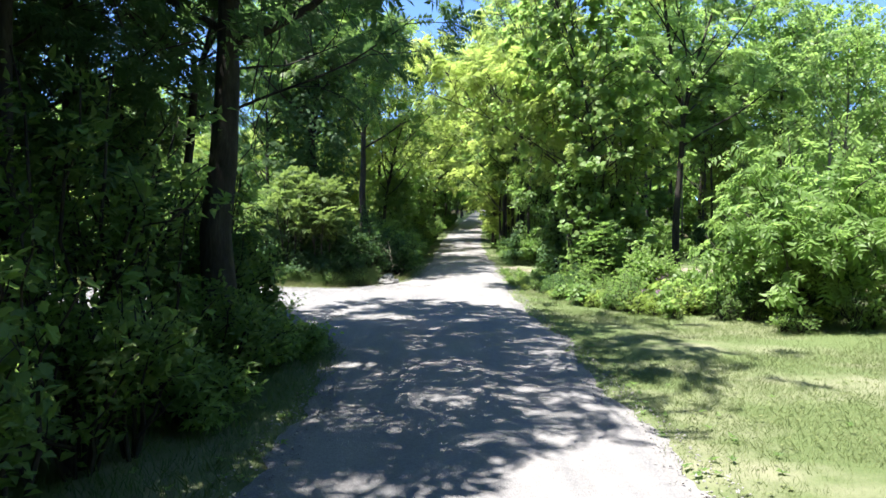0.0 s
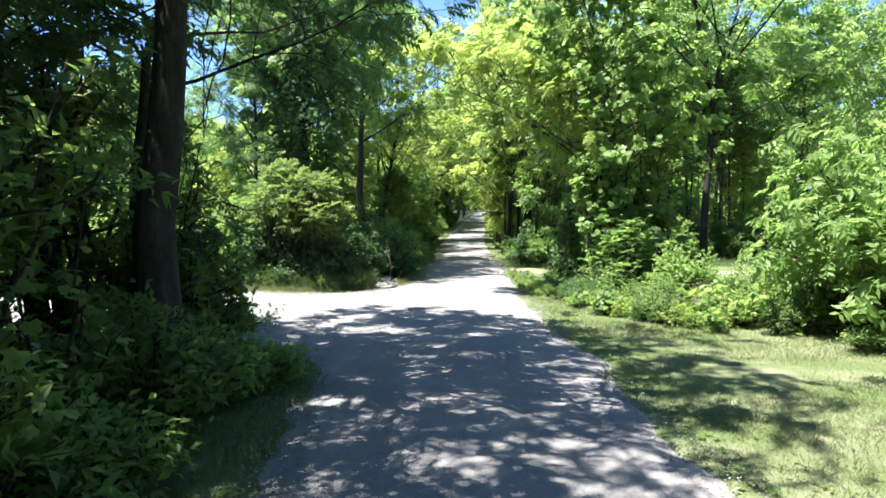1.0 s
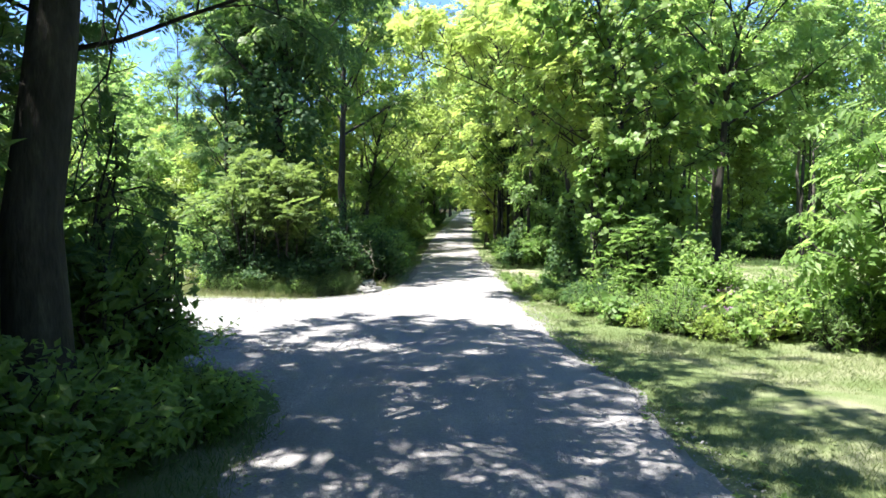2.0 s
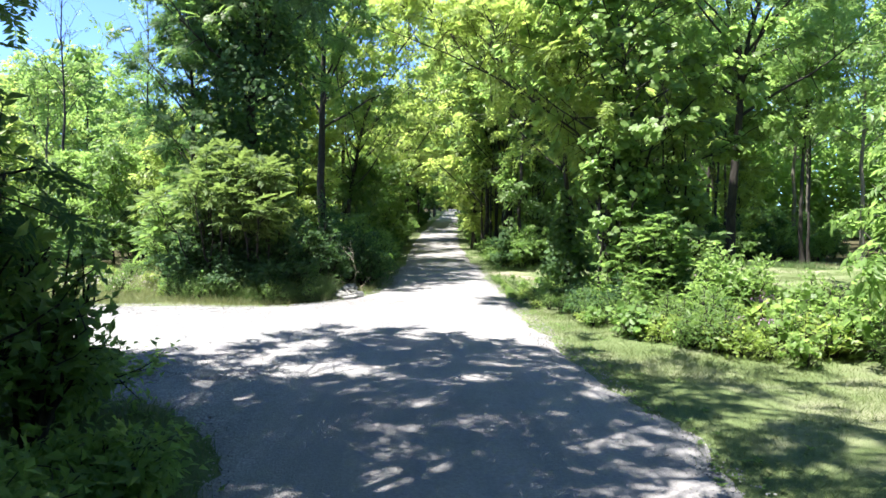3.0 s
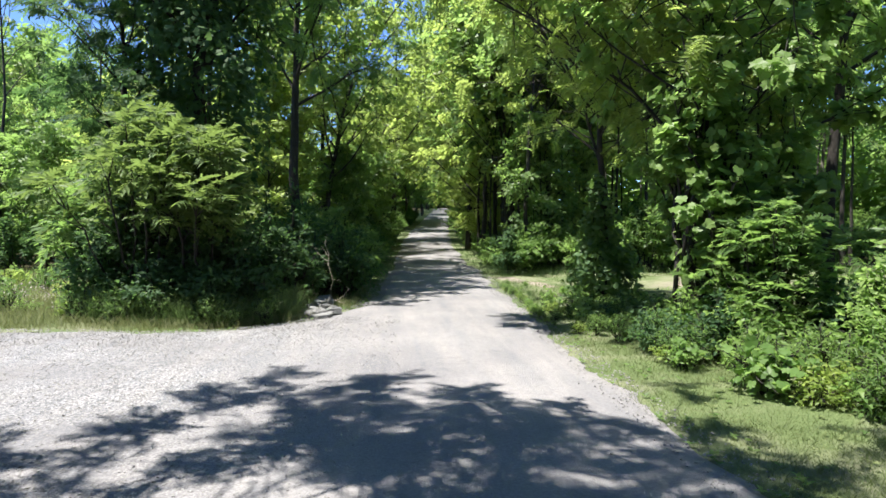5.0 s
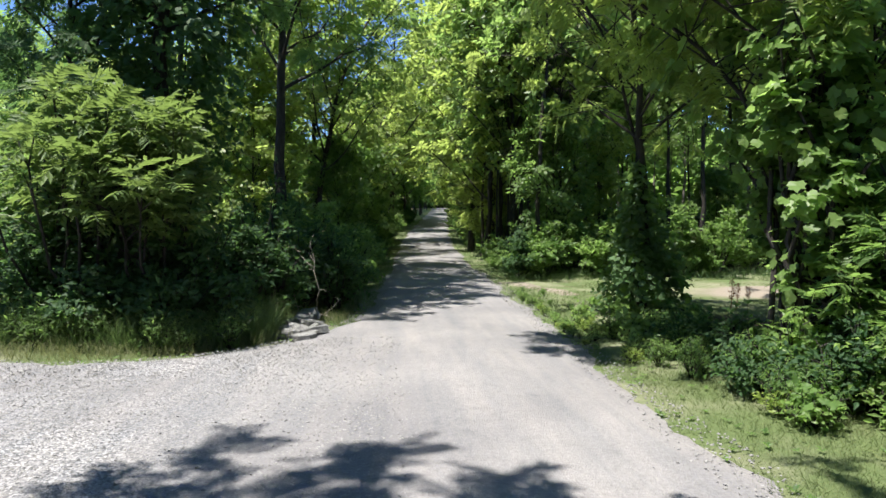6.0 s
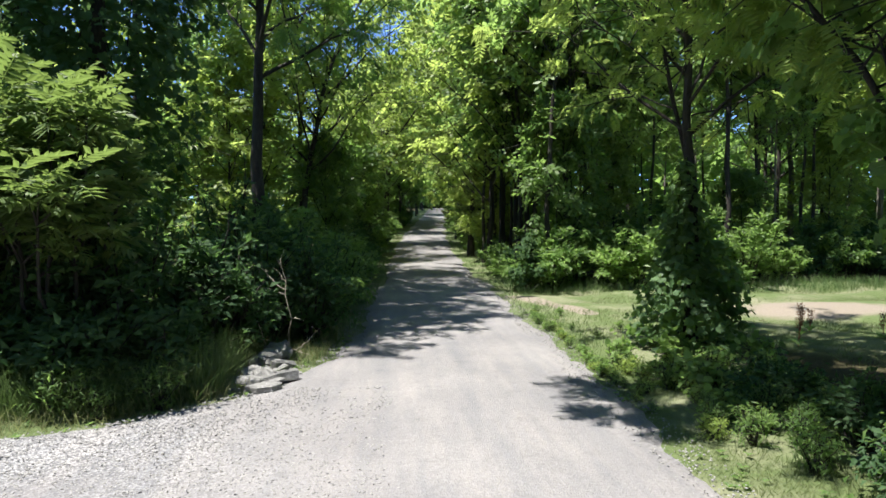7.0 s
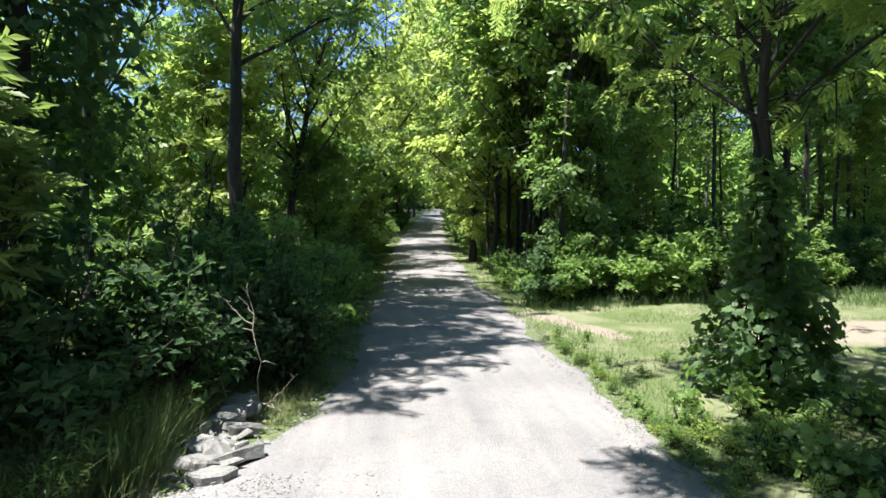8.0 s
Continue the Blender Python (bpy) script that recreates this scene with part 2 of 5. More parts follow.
SIDE_FAR = np.array([(-40, 17.4), (-14, 17.8), (-6.7, 17.9), (-4.0, 17.7), (-2.8, 18.4), (-1.85, 19.3), (-1.2, 21.0), (-0.4, 22.0)])
SIDE_NEAR = np.array([(-40, 12.4), (-14, 12.2), (-6.0, 12.0), (-4.0, 11.6), (-2.6, 10.8), (-1.7, 9.6), (-1.1, 8.0), (-0.4, 7.0)])


def side_far(x):
    return np.interp(x, SIDE_FAR[:, 0], SIDE_FAR[:, 1])


def side_near(x):
    return np.interp(x, SIDE_NEAR[:, 0], SIDE_NEAR[:, 1])


HALF = 1.6


def off_road(x, y):
    """Metres outside the gravel; negative on it."""
    x, y = np.asarray(x, float), np.asarray(y, float)
    d = np.abs(x - lane_middle(y)) - HALF
    s = np.where(x < -0.4, np.maximum(side_near(x) - y, y - side_far(x)), 9.0)
    return np.minimum(d, s)


# ---- mesh tools ----
def fast_mesh(name, verts, faces, mat, smooth=False):
    verts, faces = np.asarray(verts, np.float32), np.asarray(faces, np.int32)
    me = bpy.data.meshes.new(name)
    n, k = faces.shape
    me.vertices.add(len(verts))
    me.vertices.foreach_set("co", verts.ravel())
    me.loops.add(n * k)
    me.loops.foreach_set("vertex_index", faces.ravel())
    me.polygons.add(n)
    me.polygons.foreach_set("loop_start", np.arange(0, n * k, k, dtype=np.int32))
    me.polygons.foreach_set("use_smooth", np.full(n, smooth, dtype=bool))
    me.update(calc_edges=True)
    me.materials.append(mat)
    return me


def part(name, me, parent, label=""):
    ob = new(name, me)
    ob.parent = parent
    return tagged(ob, label)


def grid_mesh(name, xs, ys, height, mat):
    gx, gy = np.meshgrid(xs, ys)
    v = np.stack([gx.ravel(), gy.ravel(), height(gx, gy).ravel()], 1)
    nx, ny = len(xs), len(ys)
    i = (np.arange(ny - 1)[:, None] * nx + np.arange(nx - 1)[None, :]).ravel()
    return fast_mesh(name, v, np.stack([i, i + 1, i + nx + 1, i + nx], 1), mat, True)


# ---- ground and lanes ----
def build_ground():
    def spread(a, b, step, far):
        mid = np.arange(a, b + step, step)
        out = np.cumsum(step * 1.18 ** np.arange(1, 60))
        out = out[out < far]
        return np.concatenate([a - out[::-1], mid, b + out])

    xs, ys = spread(-12, 14, 0.2, 1500), spread(-6, 40, 0.2, 1500)
    bumps = np.random.default_rng(3)
    waves = [(bumps.uniform(0.8, 3.5), bumps.uniform(0, 6.28), bumps.uniform(0, 6.28)) for _ in range(8)]

    def height(x, y):
        z = land(x, y) - 0.012
        out = np.clip(off_road(x, y), 0, 1)
        for f, a, ph in waves:
            z = z + 0.014 * out * np.sin(f * (x * math.cos(a) + y * math.sin(a)) + ph)
        return z - 0.05 * (off_road(x, y) < -0.15)

    me = grid_mesh("ground", xs, ys, height, COVER)
    co = np.empty(len(me.vertices) * 3, np.float32)
    me.vertices.foreach_get("co", co)
    x, y = co[0::3], co[1::3]
    off = off_road(x, y)
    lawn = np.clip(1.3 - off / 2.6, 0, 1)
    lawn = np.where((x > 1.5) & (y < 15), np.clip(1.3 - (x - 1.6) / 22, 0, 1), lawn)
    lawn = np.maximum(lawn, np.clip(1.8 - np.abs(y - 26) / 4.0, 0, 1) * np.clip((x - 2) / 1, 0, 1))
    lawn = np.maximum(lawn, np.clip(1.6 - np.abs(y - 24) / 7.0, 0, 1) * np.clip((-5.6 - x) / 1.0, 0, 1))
    soil = np.clip(1.15 - np.hypot((x - 8.8) / 3.2, (y - 25.2) / 1.5), 0, 1)
    soil = np.maximum(soil, 0.75 * np.clip(1.1 - np.hypot((x + 9.5) / 2.2, (y - 21.0) / 0.8), 0, 1))
    # an old track of pale grit beside the lane
    u = np.clip((28.6 - y) / 3.1, 0, 1)
    soil = np.maximum(soil, np.where((y > 25.2) & (y < 28.9), np.clip(1.05 - np.abs(x - (2.75 + 1.0 * u)) / 0.42, 0, 1), 0))
    attr = me.color_attributes.new("cover", "FLOAT_COLOR", "POINT")
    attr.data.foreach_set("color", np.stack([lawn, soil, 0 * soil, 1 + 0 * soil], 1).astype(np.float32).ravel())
    tagged(new("ground", me), "uneven ground of mown grass and leaf litter", "ground", kind="structure")


def wobble(s, seed):
    r = np.random.default_rng(seed)
    out = 0 * s
    for f in (0.6, 1.4, 2.9, 5.3, 9.0, 15.0, 23.0):
        out = out + r.uniform(0.5, 1) * 0.10 / f ** 0.55 * np.sin(f * s + r.uniform(0, 6.28))
    return out


def build_lanes():
    ys = np.concatenate([np.arange(-14, 40, 0.12), np.arange(40, 152, 0.6)])
    left, right = lane_middle(ys) - HALF + wobble(ys, 1), lane_middle(ys) + HALF + wobble(ys, 2)
    u = np.linspace(0, 1, 17)[None, :]
    x = left[:, None] * (1 - u) + right[:, None] * u
    y = ys[:, None] + 0 * u
    crown = 0.03 * (1 - (2 * u - 1) ** 2) - 0.018 * np.exp(-((np.abs(2 * u - 1) - 0.52) / 0.14) ** 2)
    z = land(x, y) + 0.014 + crown + 0.006 * np.sin(1.7 * x + 1.1 * y) - 0.035 * (np.abs(2 * u - 1) > 0.99)
    v = np.stack([x.ravel(), y.ravel(), z.ravel()], 1)
    n, k = len(ys), 17
    i = (np.arange(n - 1)[:, None] * k + np.arange(k - 1)[None, :]).ravel()
    me = fast_mesh("road", v, np.stack([i, i + 1, i + k + 1, i + k], 1), GRAVEL, True)
    tagged(new("road", me), "pale dusty gravel lane running into the woods", "road", kind="structure")
    xs = np.concatenate([np.arange(-40, -12, 0.6), np.arange(-12, -0.3, 0.12)])
    near, far = side_near(xs) + 0.7 * wobble(xs, 3), side_far(xs) + 0.7 * wobble(xs, 4)
    y = near[:, None] * (1 - u) + far[:, None] * u
    x = xs[:, None] + 0 * u
    z = land(x, y) + 0.008 + 0.02 * (1 - (2 * u - 1) ** 4) - 0.03 * (np.abs(2 * u - 1) > 0.99)
    v = np.stack([x.ravel(), y.ravel(), z.ravel()], 1)
    n = len(xs)
    i = (np.arange(n - 1)[:, None] * k + np.arange(k - 1)[None, :]).ravel()
    me = fast_mesh("side_road", v, np.stack([i, i + k, i + k + 1, i + 1], 1), GRAVEL, True)
    tagged(new("side_road", me), "loose grey gravel side lane joining the main lane", "road", kind="structure")


# ---- leaves, as templates: vertices and triangles, one unit long, growing along +y, upper side +z ----
def join(pieces):
    vs, fs, at = [], [], 0
    for v, f in pieces:
        vs.append(v)
        fs.append(f + at)
        at += len(v)
    return np.concatenate(vs), np.concatenate(fs)


def simple_leaf(width=0.5, fold=0.12, droop=0.12):
    w = width / 2
    v = np.array([(0, 0, 0), (-w, 0.42, fold), (0, 0.5, 0), (w, 0.42, fold), (0, 1, -droop)], float)
    return v, np.array([(0, 2, 1), (0, 3, 2), (1, 2, 4), (2, 3, 4)])


def lobed_leaf():
    """A broad, three-lobed leaf, as of a wild grape."""
    ring = [(0.0, -0.06), (-0.34, -0.16), (-0.52, 0.16), (-0.40, 0.38), (-0.46, 0.62), (-0.2, 0.66), (0, 0.95), (0.2, 0.66), (0.46, 0.62), (0.40, 0.38), (0.52, 0.16), (0.34, -0.16)]
    v = [(0, 0.3, 0.0)] + [(x, y, 0.06 - 0.28 * x * x - 0.1 * y * y + 0.03 * math.sin(9 * x + 5 * y)) for x, y in ring]
    f = [(0, 1 + (i + 1) % 12, 1 + i) for i in range(12)]
    return np.array(v, float), np.array(f)


def pinnate_leaf(r, pairs=7, leaflet=0.27, width=0.105, droop=0.35, hang=0.45):
    """A long feathered leaf: leaflets in pairs along a drooping rib."""
    side = r.uniform(-0.08, 0.08)

    def rib(t):
        return np.array([side * math.sin(3 * t), t * (1 - 0.25 * droop * t), 0.10 * t - droop * t * t])

    verts, faces = [], []
    for t in (0.0, *(0.2 + 0.8 * i / (pairs - 0.5) for i in range(pairs)), 1.06):
        verts += [rib(t) - np.array([0.007, 0, 0]), rib(t) + np.array([0.007, 0, 0])]
    for i in range(pairs + 1):
        a = 2 * i
        faces += [(a, a + 1, a + 3), (a, a + 3, a + 2)]
    for i in range(pairs):
        t = 0.2 + 0.8 * i / (pairs - 0.5)
        c = rib(t)
        length = leaflet * (0.75 + 0.5 * math.sin(math.pi * (0.15 + 0.75 * t))) * r.uniform(0.85, 1.12)
        for s in (-1, 1):
            a = radians(r.uniform(52, 74))
            d = np.array([s * math.sin(a), math.cos(a), r.uniform(-hang, -0.05)])
            n = np.array([-d[1], d[0], 0]) * s
            up = np.array([0, 0, 0.02])
            k = len(verts)
            verts += [c + d * length * 0.4 - n * width / 2 + up, c + d * length, c + d * length * 0.4 + n * width / 2 + up]
            foot = 2 * (i + 1) + (0 if s < 0 else 1)
            faces += [(foot, k, k + 1), (foot, k + 1, k + 2)]
    return np.array(verts), np.array(faces)


def spread_leaves(templates, at, ahead, up, size, r):
    """Copies of the templates at the points, growing along ahead with their upper side towards up."""
    a = ahead / np.linalg.norm(ahead, axis=1, keepdims=True)
    x = np.cross(a, up)
    x /= np.maximum(np.linalg.norm(x, axis=1, keepdims=True), 1e-6)
    z = np.cross(x, a)
    rot = np.stack([x, a, z], 2)
    pick = r.integers(0, len(templates), len(at))
    vs, fs, base = [], [], 0
    for k, (tv, tf) in enumerate(templates):
        i = np.nonzero(pick == k)[0]
        if not len(i):
            continue
        v = np.einsum("nij,vj->nvi", rot[i], tv) * size[i, None, None] + at[i, None, :]
        vs.append(v.reshape(-1, 3))
        fs.append((tf[None] + (np.arange(len(i)) * len(tv))[:, None, None]).reshape(-1, 3) + base)
        base += len(i) * len(tv)
    return np.concatenate(vs), np.concatenate(fs)


TR = np.random.default_rng(11)
FEATHERED = [pinnate_leaf(TR, 7) for _ in range(6)]
ASH = [pinnate_leaf(TR, 4, 0.40, 0.19, 0.45, 0.8) for _ in range(5)]
OVAL = [simple_leaf(0.5, 0.1, 0.15), simple_leaf(0.58, 0.16, 0.05), simple_leaf(0.45, 0.06, 0.3)]
NARROW = [simple_leaf(0.2, 0.05, 0.25), simple_leaf(0.16, 0.03, 0.45)]
LOBED = [lobed_leaf()]


# ---- stems ----
def tube(points, radii, sides):
    points = np.asarray(points, float)
    d = np.gradient(points, axis=0)
    d /= np.linalg.norm(d, axis=1, keepdims=True) + 1e-9
    ref = np.where(np.abs(d[:, 2:3]) > 0.9, np.array([[1.0, 0, 0]]), np.array([[0, 0, 1.0]]))
    a = np.cross(d, ref)
    a /= np.linalg.norm(a, axis=1, keepdims=True) + 1e-9
    b = np.cross(d, a)
    t = np.arange(sides) * 2 * math.pi / sides
    v = points[:, None, :] + (np.cos(t)[None, :, None] * a[:, None, :] + np.sin(t)[None, :, None] * b[:, None, :]) * np.asarray(radii)[:, None, None]
    n = len(points)
    f = []
    for i in range(n - 1):
        for j in range(sides):
            k = (j + 1) % sides
            f.append((i * sides + j, i * sides + k, (i + 1) * sides + k, (i + 1) * sides + j))
    return v.reshape(-1, 3), np.array(f)


def bough(r, start, direction, length, n=6, wander=0.12, lift=0.0):
    pts, d = [np.asarray(start, float)], np.asarray(direction, float)
    for _ in range(n - 1):
        d = d / np.linalg.norm(d)
        pts.append(pts[-1] + d * length / (n - 1))
        d = d + r.normal(0, wander, 3) + np.array([0, 0, lift])
    return np.array(pts)


def tree_parts(seed, height, girth, crown_from, reach, limbs, twigs, leaves, leaf_set, leaf_size, lean=(0, 0), top=0.55, fork=0.0, rise=0.75, droop=-0.25, crown_low=1.0):
    """Stems and leaves of one tree: (quads of wood), (triangles of leaves). girth: the trunk's radius at the foot."""
    r = np.random.default_rng(seed)
    n = 12
    s = np.linspace(0, 1, n)
    sway = np.stack([np.cumsum(r.normal(0, 0.012 * height, n)), np.cumsum(r.normal(0, 0.012 * height, n))], 1) * 0.4
    spine = np.stack([lean[0] * s ** 3.2 + sway[:, 0] - sway[0, 0], lean[1] * s ** 3.2 + sway[:, 1] - sway[0, 1], height * s * 0.96], 1)
    rad = girth * (1 - 0.86 * s ** 0.9) + 0.35 * girth * np.exp(-s * height / 0.35)
    spine[0, 2] = -0.15
    wood, arms = [tube(spine, rad, 10)], []
    tips = []
    spines = [spine]
    if fork:
        # a second leader parts from the trunk and the first swings the other way
        q = np.clip((s - fork) / (1 - fork), 0, 1)
        other = spine.copy()
        other[:, 0] += 0.13 * height * q ** 0.8
        spine[:, 0] -= 0.10 * height * q ** 0.8
        other[:, 1] += 0.03 * height * q
        wood = [tube(spine, rad, 10), tube(other[s >= fork - 0.1], rad[s >= fork - 0.1] * 0.8, 8)]
        spines = [spine, other]
    for i in range(limbs):
        f = crown_from + (0.97 - crown_from) * (i + r.uniform(0, 1)) / limbs
        axis = spines[i % len(spines)]
        p0 = np.array([np.interp(f, s, axis[:, k]) for k in range(3)])
        az = 2.4 * i + r.uniform(-0.5, 0.5)
        q = (f - crown_from) / (1 - crown_from)
        out = reach * (crown_low * (1 - q) + q * top + 0.35 * math.sin(math.pi * q)) * r.uniform(0.7, 1.15)
        d = np.array([math.cos(az), math.sin(az), rise + 0.9 * q + r.uniform(-0.15, 0.2)])
        limb = bough(r, p0, d, out, 7, 0.10, 0.03)
        lr = max(0.012, np.interp(f, s, rad) * 0.5) * np.linspace(1, 0.25, 7)
        arm = [tube(limb, lr, 5)]
        for j in range(twigs):
            t = 0.3 + 0.7 * (j + r.uniform(0, 1)) / twigs
            p1 = np.array([np.interp(t, np.linspace(0, 1, 7), limb[:, k]) for k in range(3)])
            base = limb[-1] - limb[0]
            base = base / np.linalg.norm(base)
            d2 = base * 0.5 + r.normal(0, 0.6, 3) + np.array([0, 0, 0.1])
            tw = bough(r, p1, d2, out * r.uniform(0.25, 0.5), 4, 0.15, droop * 0.12)
            arm.append(tube(tw, np.linspace(0.012, 0.004, 4) * max(1, girth / 0.12), 3))
            tips.append(tw)
        tips.append(limb[3:])
        arms.append(join(arm))
    pick = r.integers(0, len(tips), leaves)
    at, ahead = np.empty((leaves, 3)), np.empty((leaves, 3))
    for i, k in enumerate(pick):
        tw = tips[k]
        t = r.uniform(0.3, 1) ** 0.5 * (len(tw) - 1)
        j = min(int(t), len(tw) - 2)
        at[i] = tw[j] + (tw[j + 1] - tw[j]) * (t - j)
        d = tw[j + 1] - tw[j]
        ahead[i] = d / (np.linalg.norm(d) + 1e-9)
    ahead = ahead * 0.6 + r.normal(0, 0.6, (leaves, 3)) * np.array([1, 1, 0.35]) + np.array([0, 0, droop])
    out = at * np.array([1, 1, 0])
    out /= np.linalg.norm(out, axis=1, keepdims=True) + 1e-6
    up = np.array([0, 0, 0.8]) + 0.85 * out + r.normal(0, 0.4, (leaves, 3))
    at = at + r.normal(0, 0.05, (leaves, 3))
    lv, lf = spread_leaves(leaf_set, at, ahead, up, leaf_size * r.uniform(0.7, 1.2, leaves), r)
    return join(wood), arms, (lv, lf)


def tree(name, seed, x, y, label, leaf_mat, bark=None, turn=0.0, category="tree", group="", split=False, **shape):
    """split: each limb is a piece of its own on the trunk."""
    wood, arms, (lv, lf) = tree_parts(seed, **shape)
    root = new(name)
    root.matrix_basis = pose(x, y, float(land(x, y)), 0, 0, turn)
    trunk = part("trunk", fast_mesh("trunk", *(wood if split else join([wood] + arms)), bark or BARK, True), root)
    if split:
        for arm in arms:
            part("limb", fast_mesh("limb", *arm, bark or BARK, True), trunk)
    part("crown", fast_mesh("crown", lv, lf, leaf_mat), root)
    return tagged(root, label, category, group)


def shrub_parts(seed, wide, tall, stems, leaves, leaf_set, leaf_size, fill=0.45, droop=-0.1, low=0.05, jitter=0.5, loose=False, bare=0.0):
    """A bush: stems from one foot, leaves in a lumpy dome."""
    r = np.random.default_rng(seed)
    wood, tips = [], []
    for i in range(stems):
        az, out = r.uniform(0, 6.28), math.sqrt(r.uniform(0, 1))
        end = np.array([math.cos(az) * out * wide, math.sin(az) * out * wide, tall * (1 - 0.55 * out * out) * r.uniform(0.7, 1.05)])
        foot = np.array([math.cos(az), math.sin(az), 0]) * 0.12 * wide * r.uniform(0, 1)
        mid = foot * 0.4 + end * 0.5 + np.array([0, 0, 0.12 * tall])
        t = np.linspace(0, 1, 7)[:, None]
        st = foot * (1 - t) ** 2 + 2 * t * (1 - t) * mid + t * t * end + r.normal(0, 0.02, (7, 3)) * tall
        st[0] = foot - np.array([0, 0, 0.08])
        wood.append(tube(st, np.linspace(0.016, 0.004, 7) * (0.5 + 0.4 * tall), 4))
        tips.append(st)
        for _ in range(3):
            k = r.integers(2, 6)
            tw = bough(r, st[k], (st[k] - st[k - 1]) * 3 + r.normal(0, 0.5, 3), wide * r.uniform(0.25, 0.5), 4, 0.2)
            wood.append(tube(tw, np.linspace(0.007, 0.003, 4), 3))
            tips.append(tw)
    wv, wf = join(wood)
    pick = r.integers(0, len(tips), leaves)
    t = r.uniform(fill * 0.3, 1, leaves) ** 0.75
    at, ahead = np.empty((leaves, 3)), np.empty((leaves, 3))
    for i in range(leaves):
        tw = tips[pick[i]]
        u = t[i] * (len(tw) - 1)
        j = min(int(u), len(tw) - 2)
        at[i] = tw[j] + (tw[j + 1] - tw[j]) * (u - j)
        ahead[i] = tw[j + 1] - tw[j]
    ahead /= np.linalg.norm(ahead, axis=1, keepdims=True) + 1e-9
    at = at + r.normal(0, 0.07, (leaves, 3)) * np.array([1, 1, 0.7])
    at[:, 2] = np.maximum(at[:, 2], low)
    ahead = ahead * 0.5 + r.normal(0, jitter, (leaves, 3)) * np.array([1, 1, 0.5]) + np.array([0, 0, droop])
    out = at * np.array([1, 1, 0])
    out /= np.linalg.norm(out, axis=1, keepdims=True) + 1e-6
    up = np.array([0, 0, 1.0]) + 0.7 * out + r.normal(0, 0.4, (leaves, 3))
    if loose:
        keep = at[:, 2] > bare
        return (wv, wf), (at[keep], ahead[keep], up[keep], leaf_size * r.uniform(0.65, 1.2, leaves)[keep], r)
    keep = at[:, 2] >= bare
    lv, lf = spread_leaves(leaf_set, at[keep], ahead[keep], up[keep], leaf_size * r.uniform(0.65, 1.2, leaves)[keep], r)
    return (wv, wf), (lv, lf)


def single_leaves(name, templates, root, mat, at, ahead, up, size, r):
    """Leaves that can be told apart, each an object of its own on a few shared meshes."""
    shared = [fast_mesh(name, v, f, mat) for v, f in templates]
    a = ahead / np.linalg.norm(ahead, axis=1, keepdims=True)
    x = np.cross(a, up)
    x /= np.maximum(np.linalg.norm(x, axis=1, keepdims=True), 1e-6)
    z = np.cross(x, a)
    for i in range(len(at)):
        ob = new(name, shared[r.integers(0, len(shared))])
        ob.parent = root
        m = Matrix((x[i], a[i], z[i])).transposed().to_4x4()
        ob.matrix_basis = Matrix.Translation(at[i]) @ m @ Matrix.Scale(size[i], 4)


def shrub(name, seed, x, y, label, leaf_mat, turn=0.0, category="shrub", group="", single="", **shape):
    if single:
        (wv, wf), given = shrub_parts(seed, loose=True, **shape)
        root = new(name)
        root.matrix_basis = pose(x, y, float(land(x, y)), 0, 0, turn)
        part("woody_frame", fast_mesh("woody_frame", wv, wf, BARK, True), root)
        single_leaves(single, shape["leaf_set"], root, leaf_mat, *given)
        return tagged(root, label, category, group)
    (wv, wf), (lv, lf) = shrub_parts(seed, **shape)
    root = new(name)
    root.matrix_basis = pose(x, y, float(land(x, y)), 0, 0, turn)
    part("woody_frame", fast_mesh("woody_frame", wv, wf, BARK, True), root)
    part("foliage", fast_mesh("foliage", lv, lf, leaf_mat), root)
    return tagged(root, label, category, group)


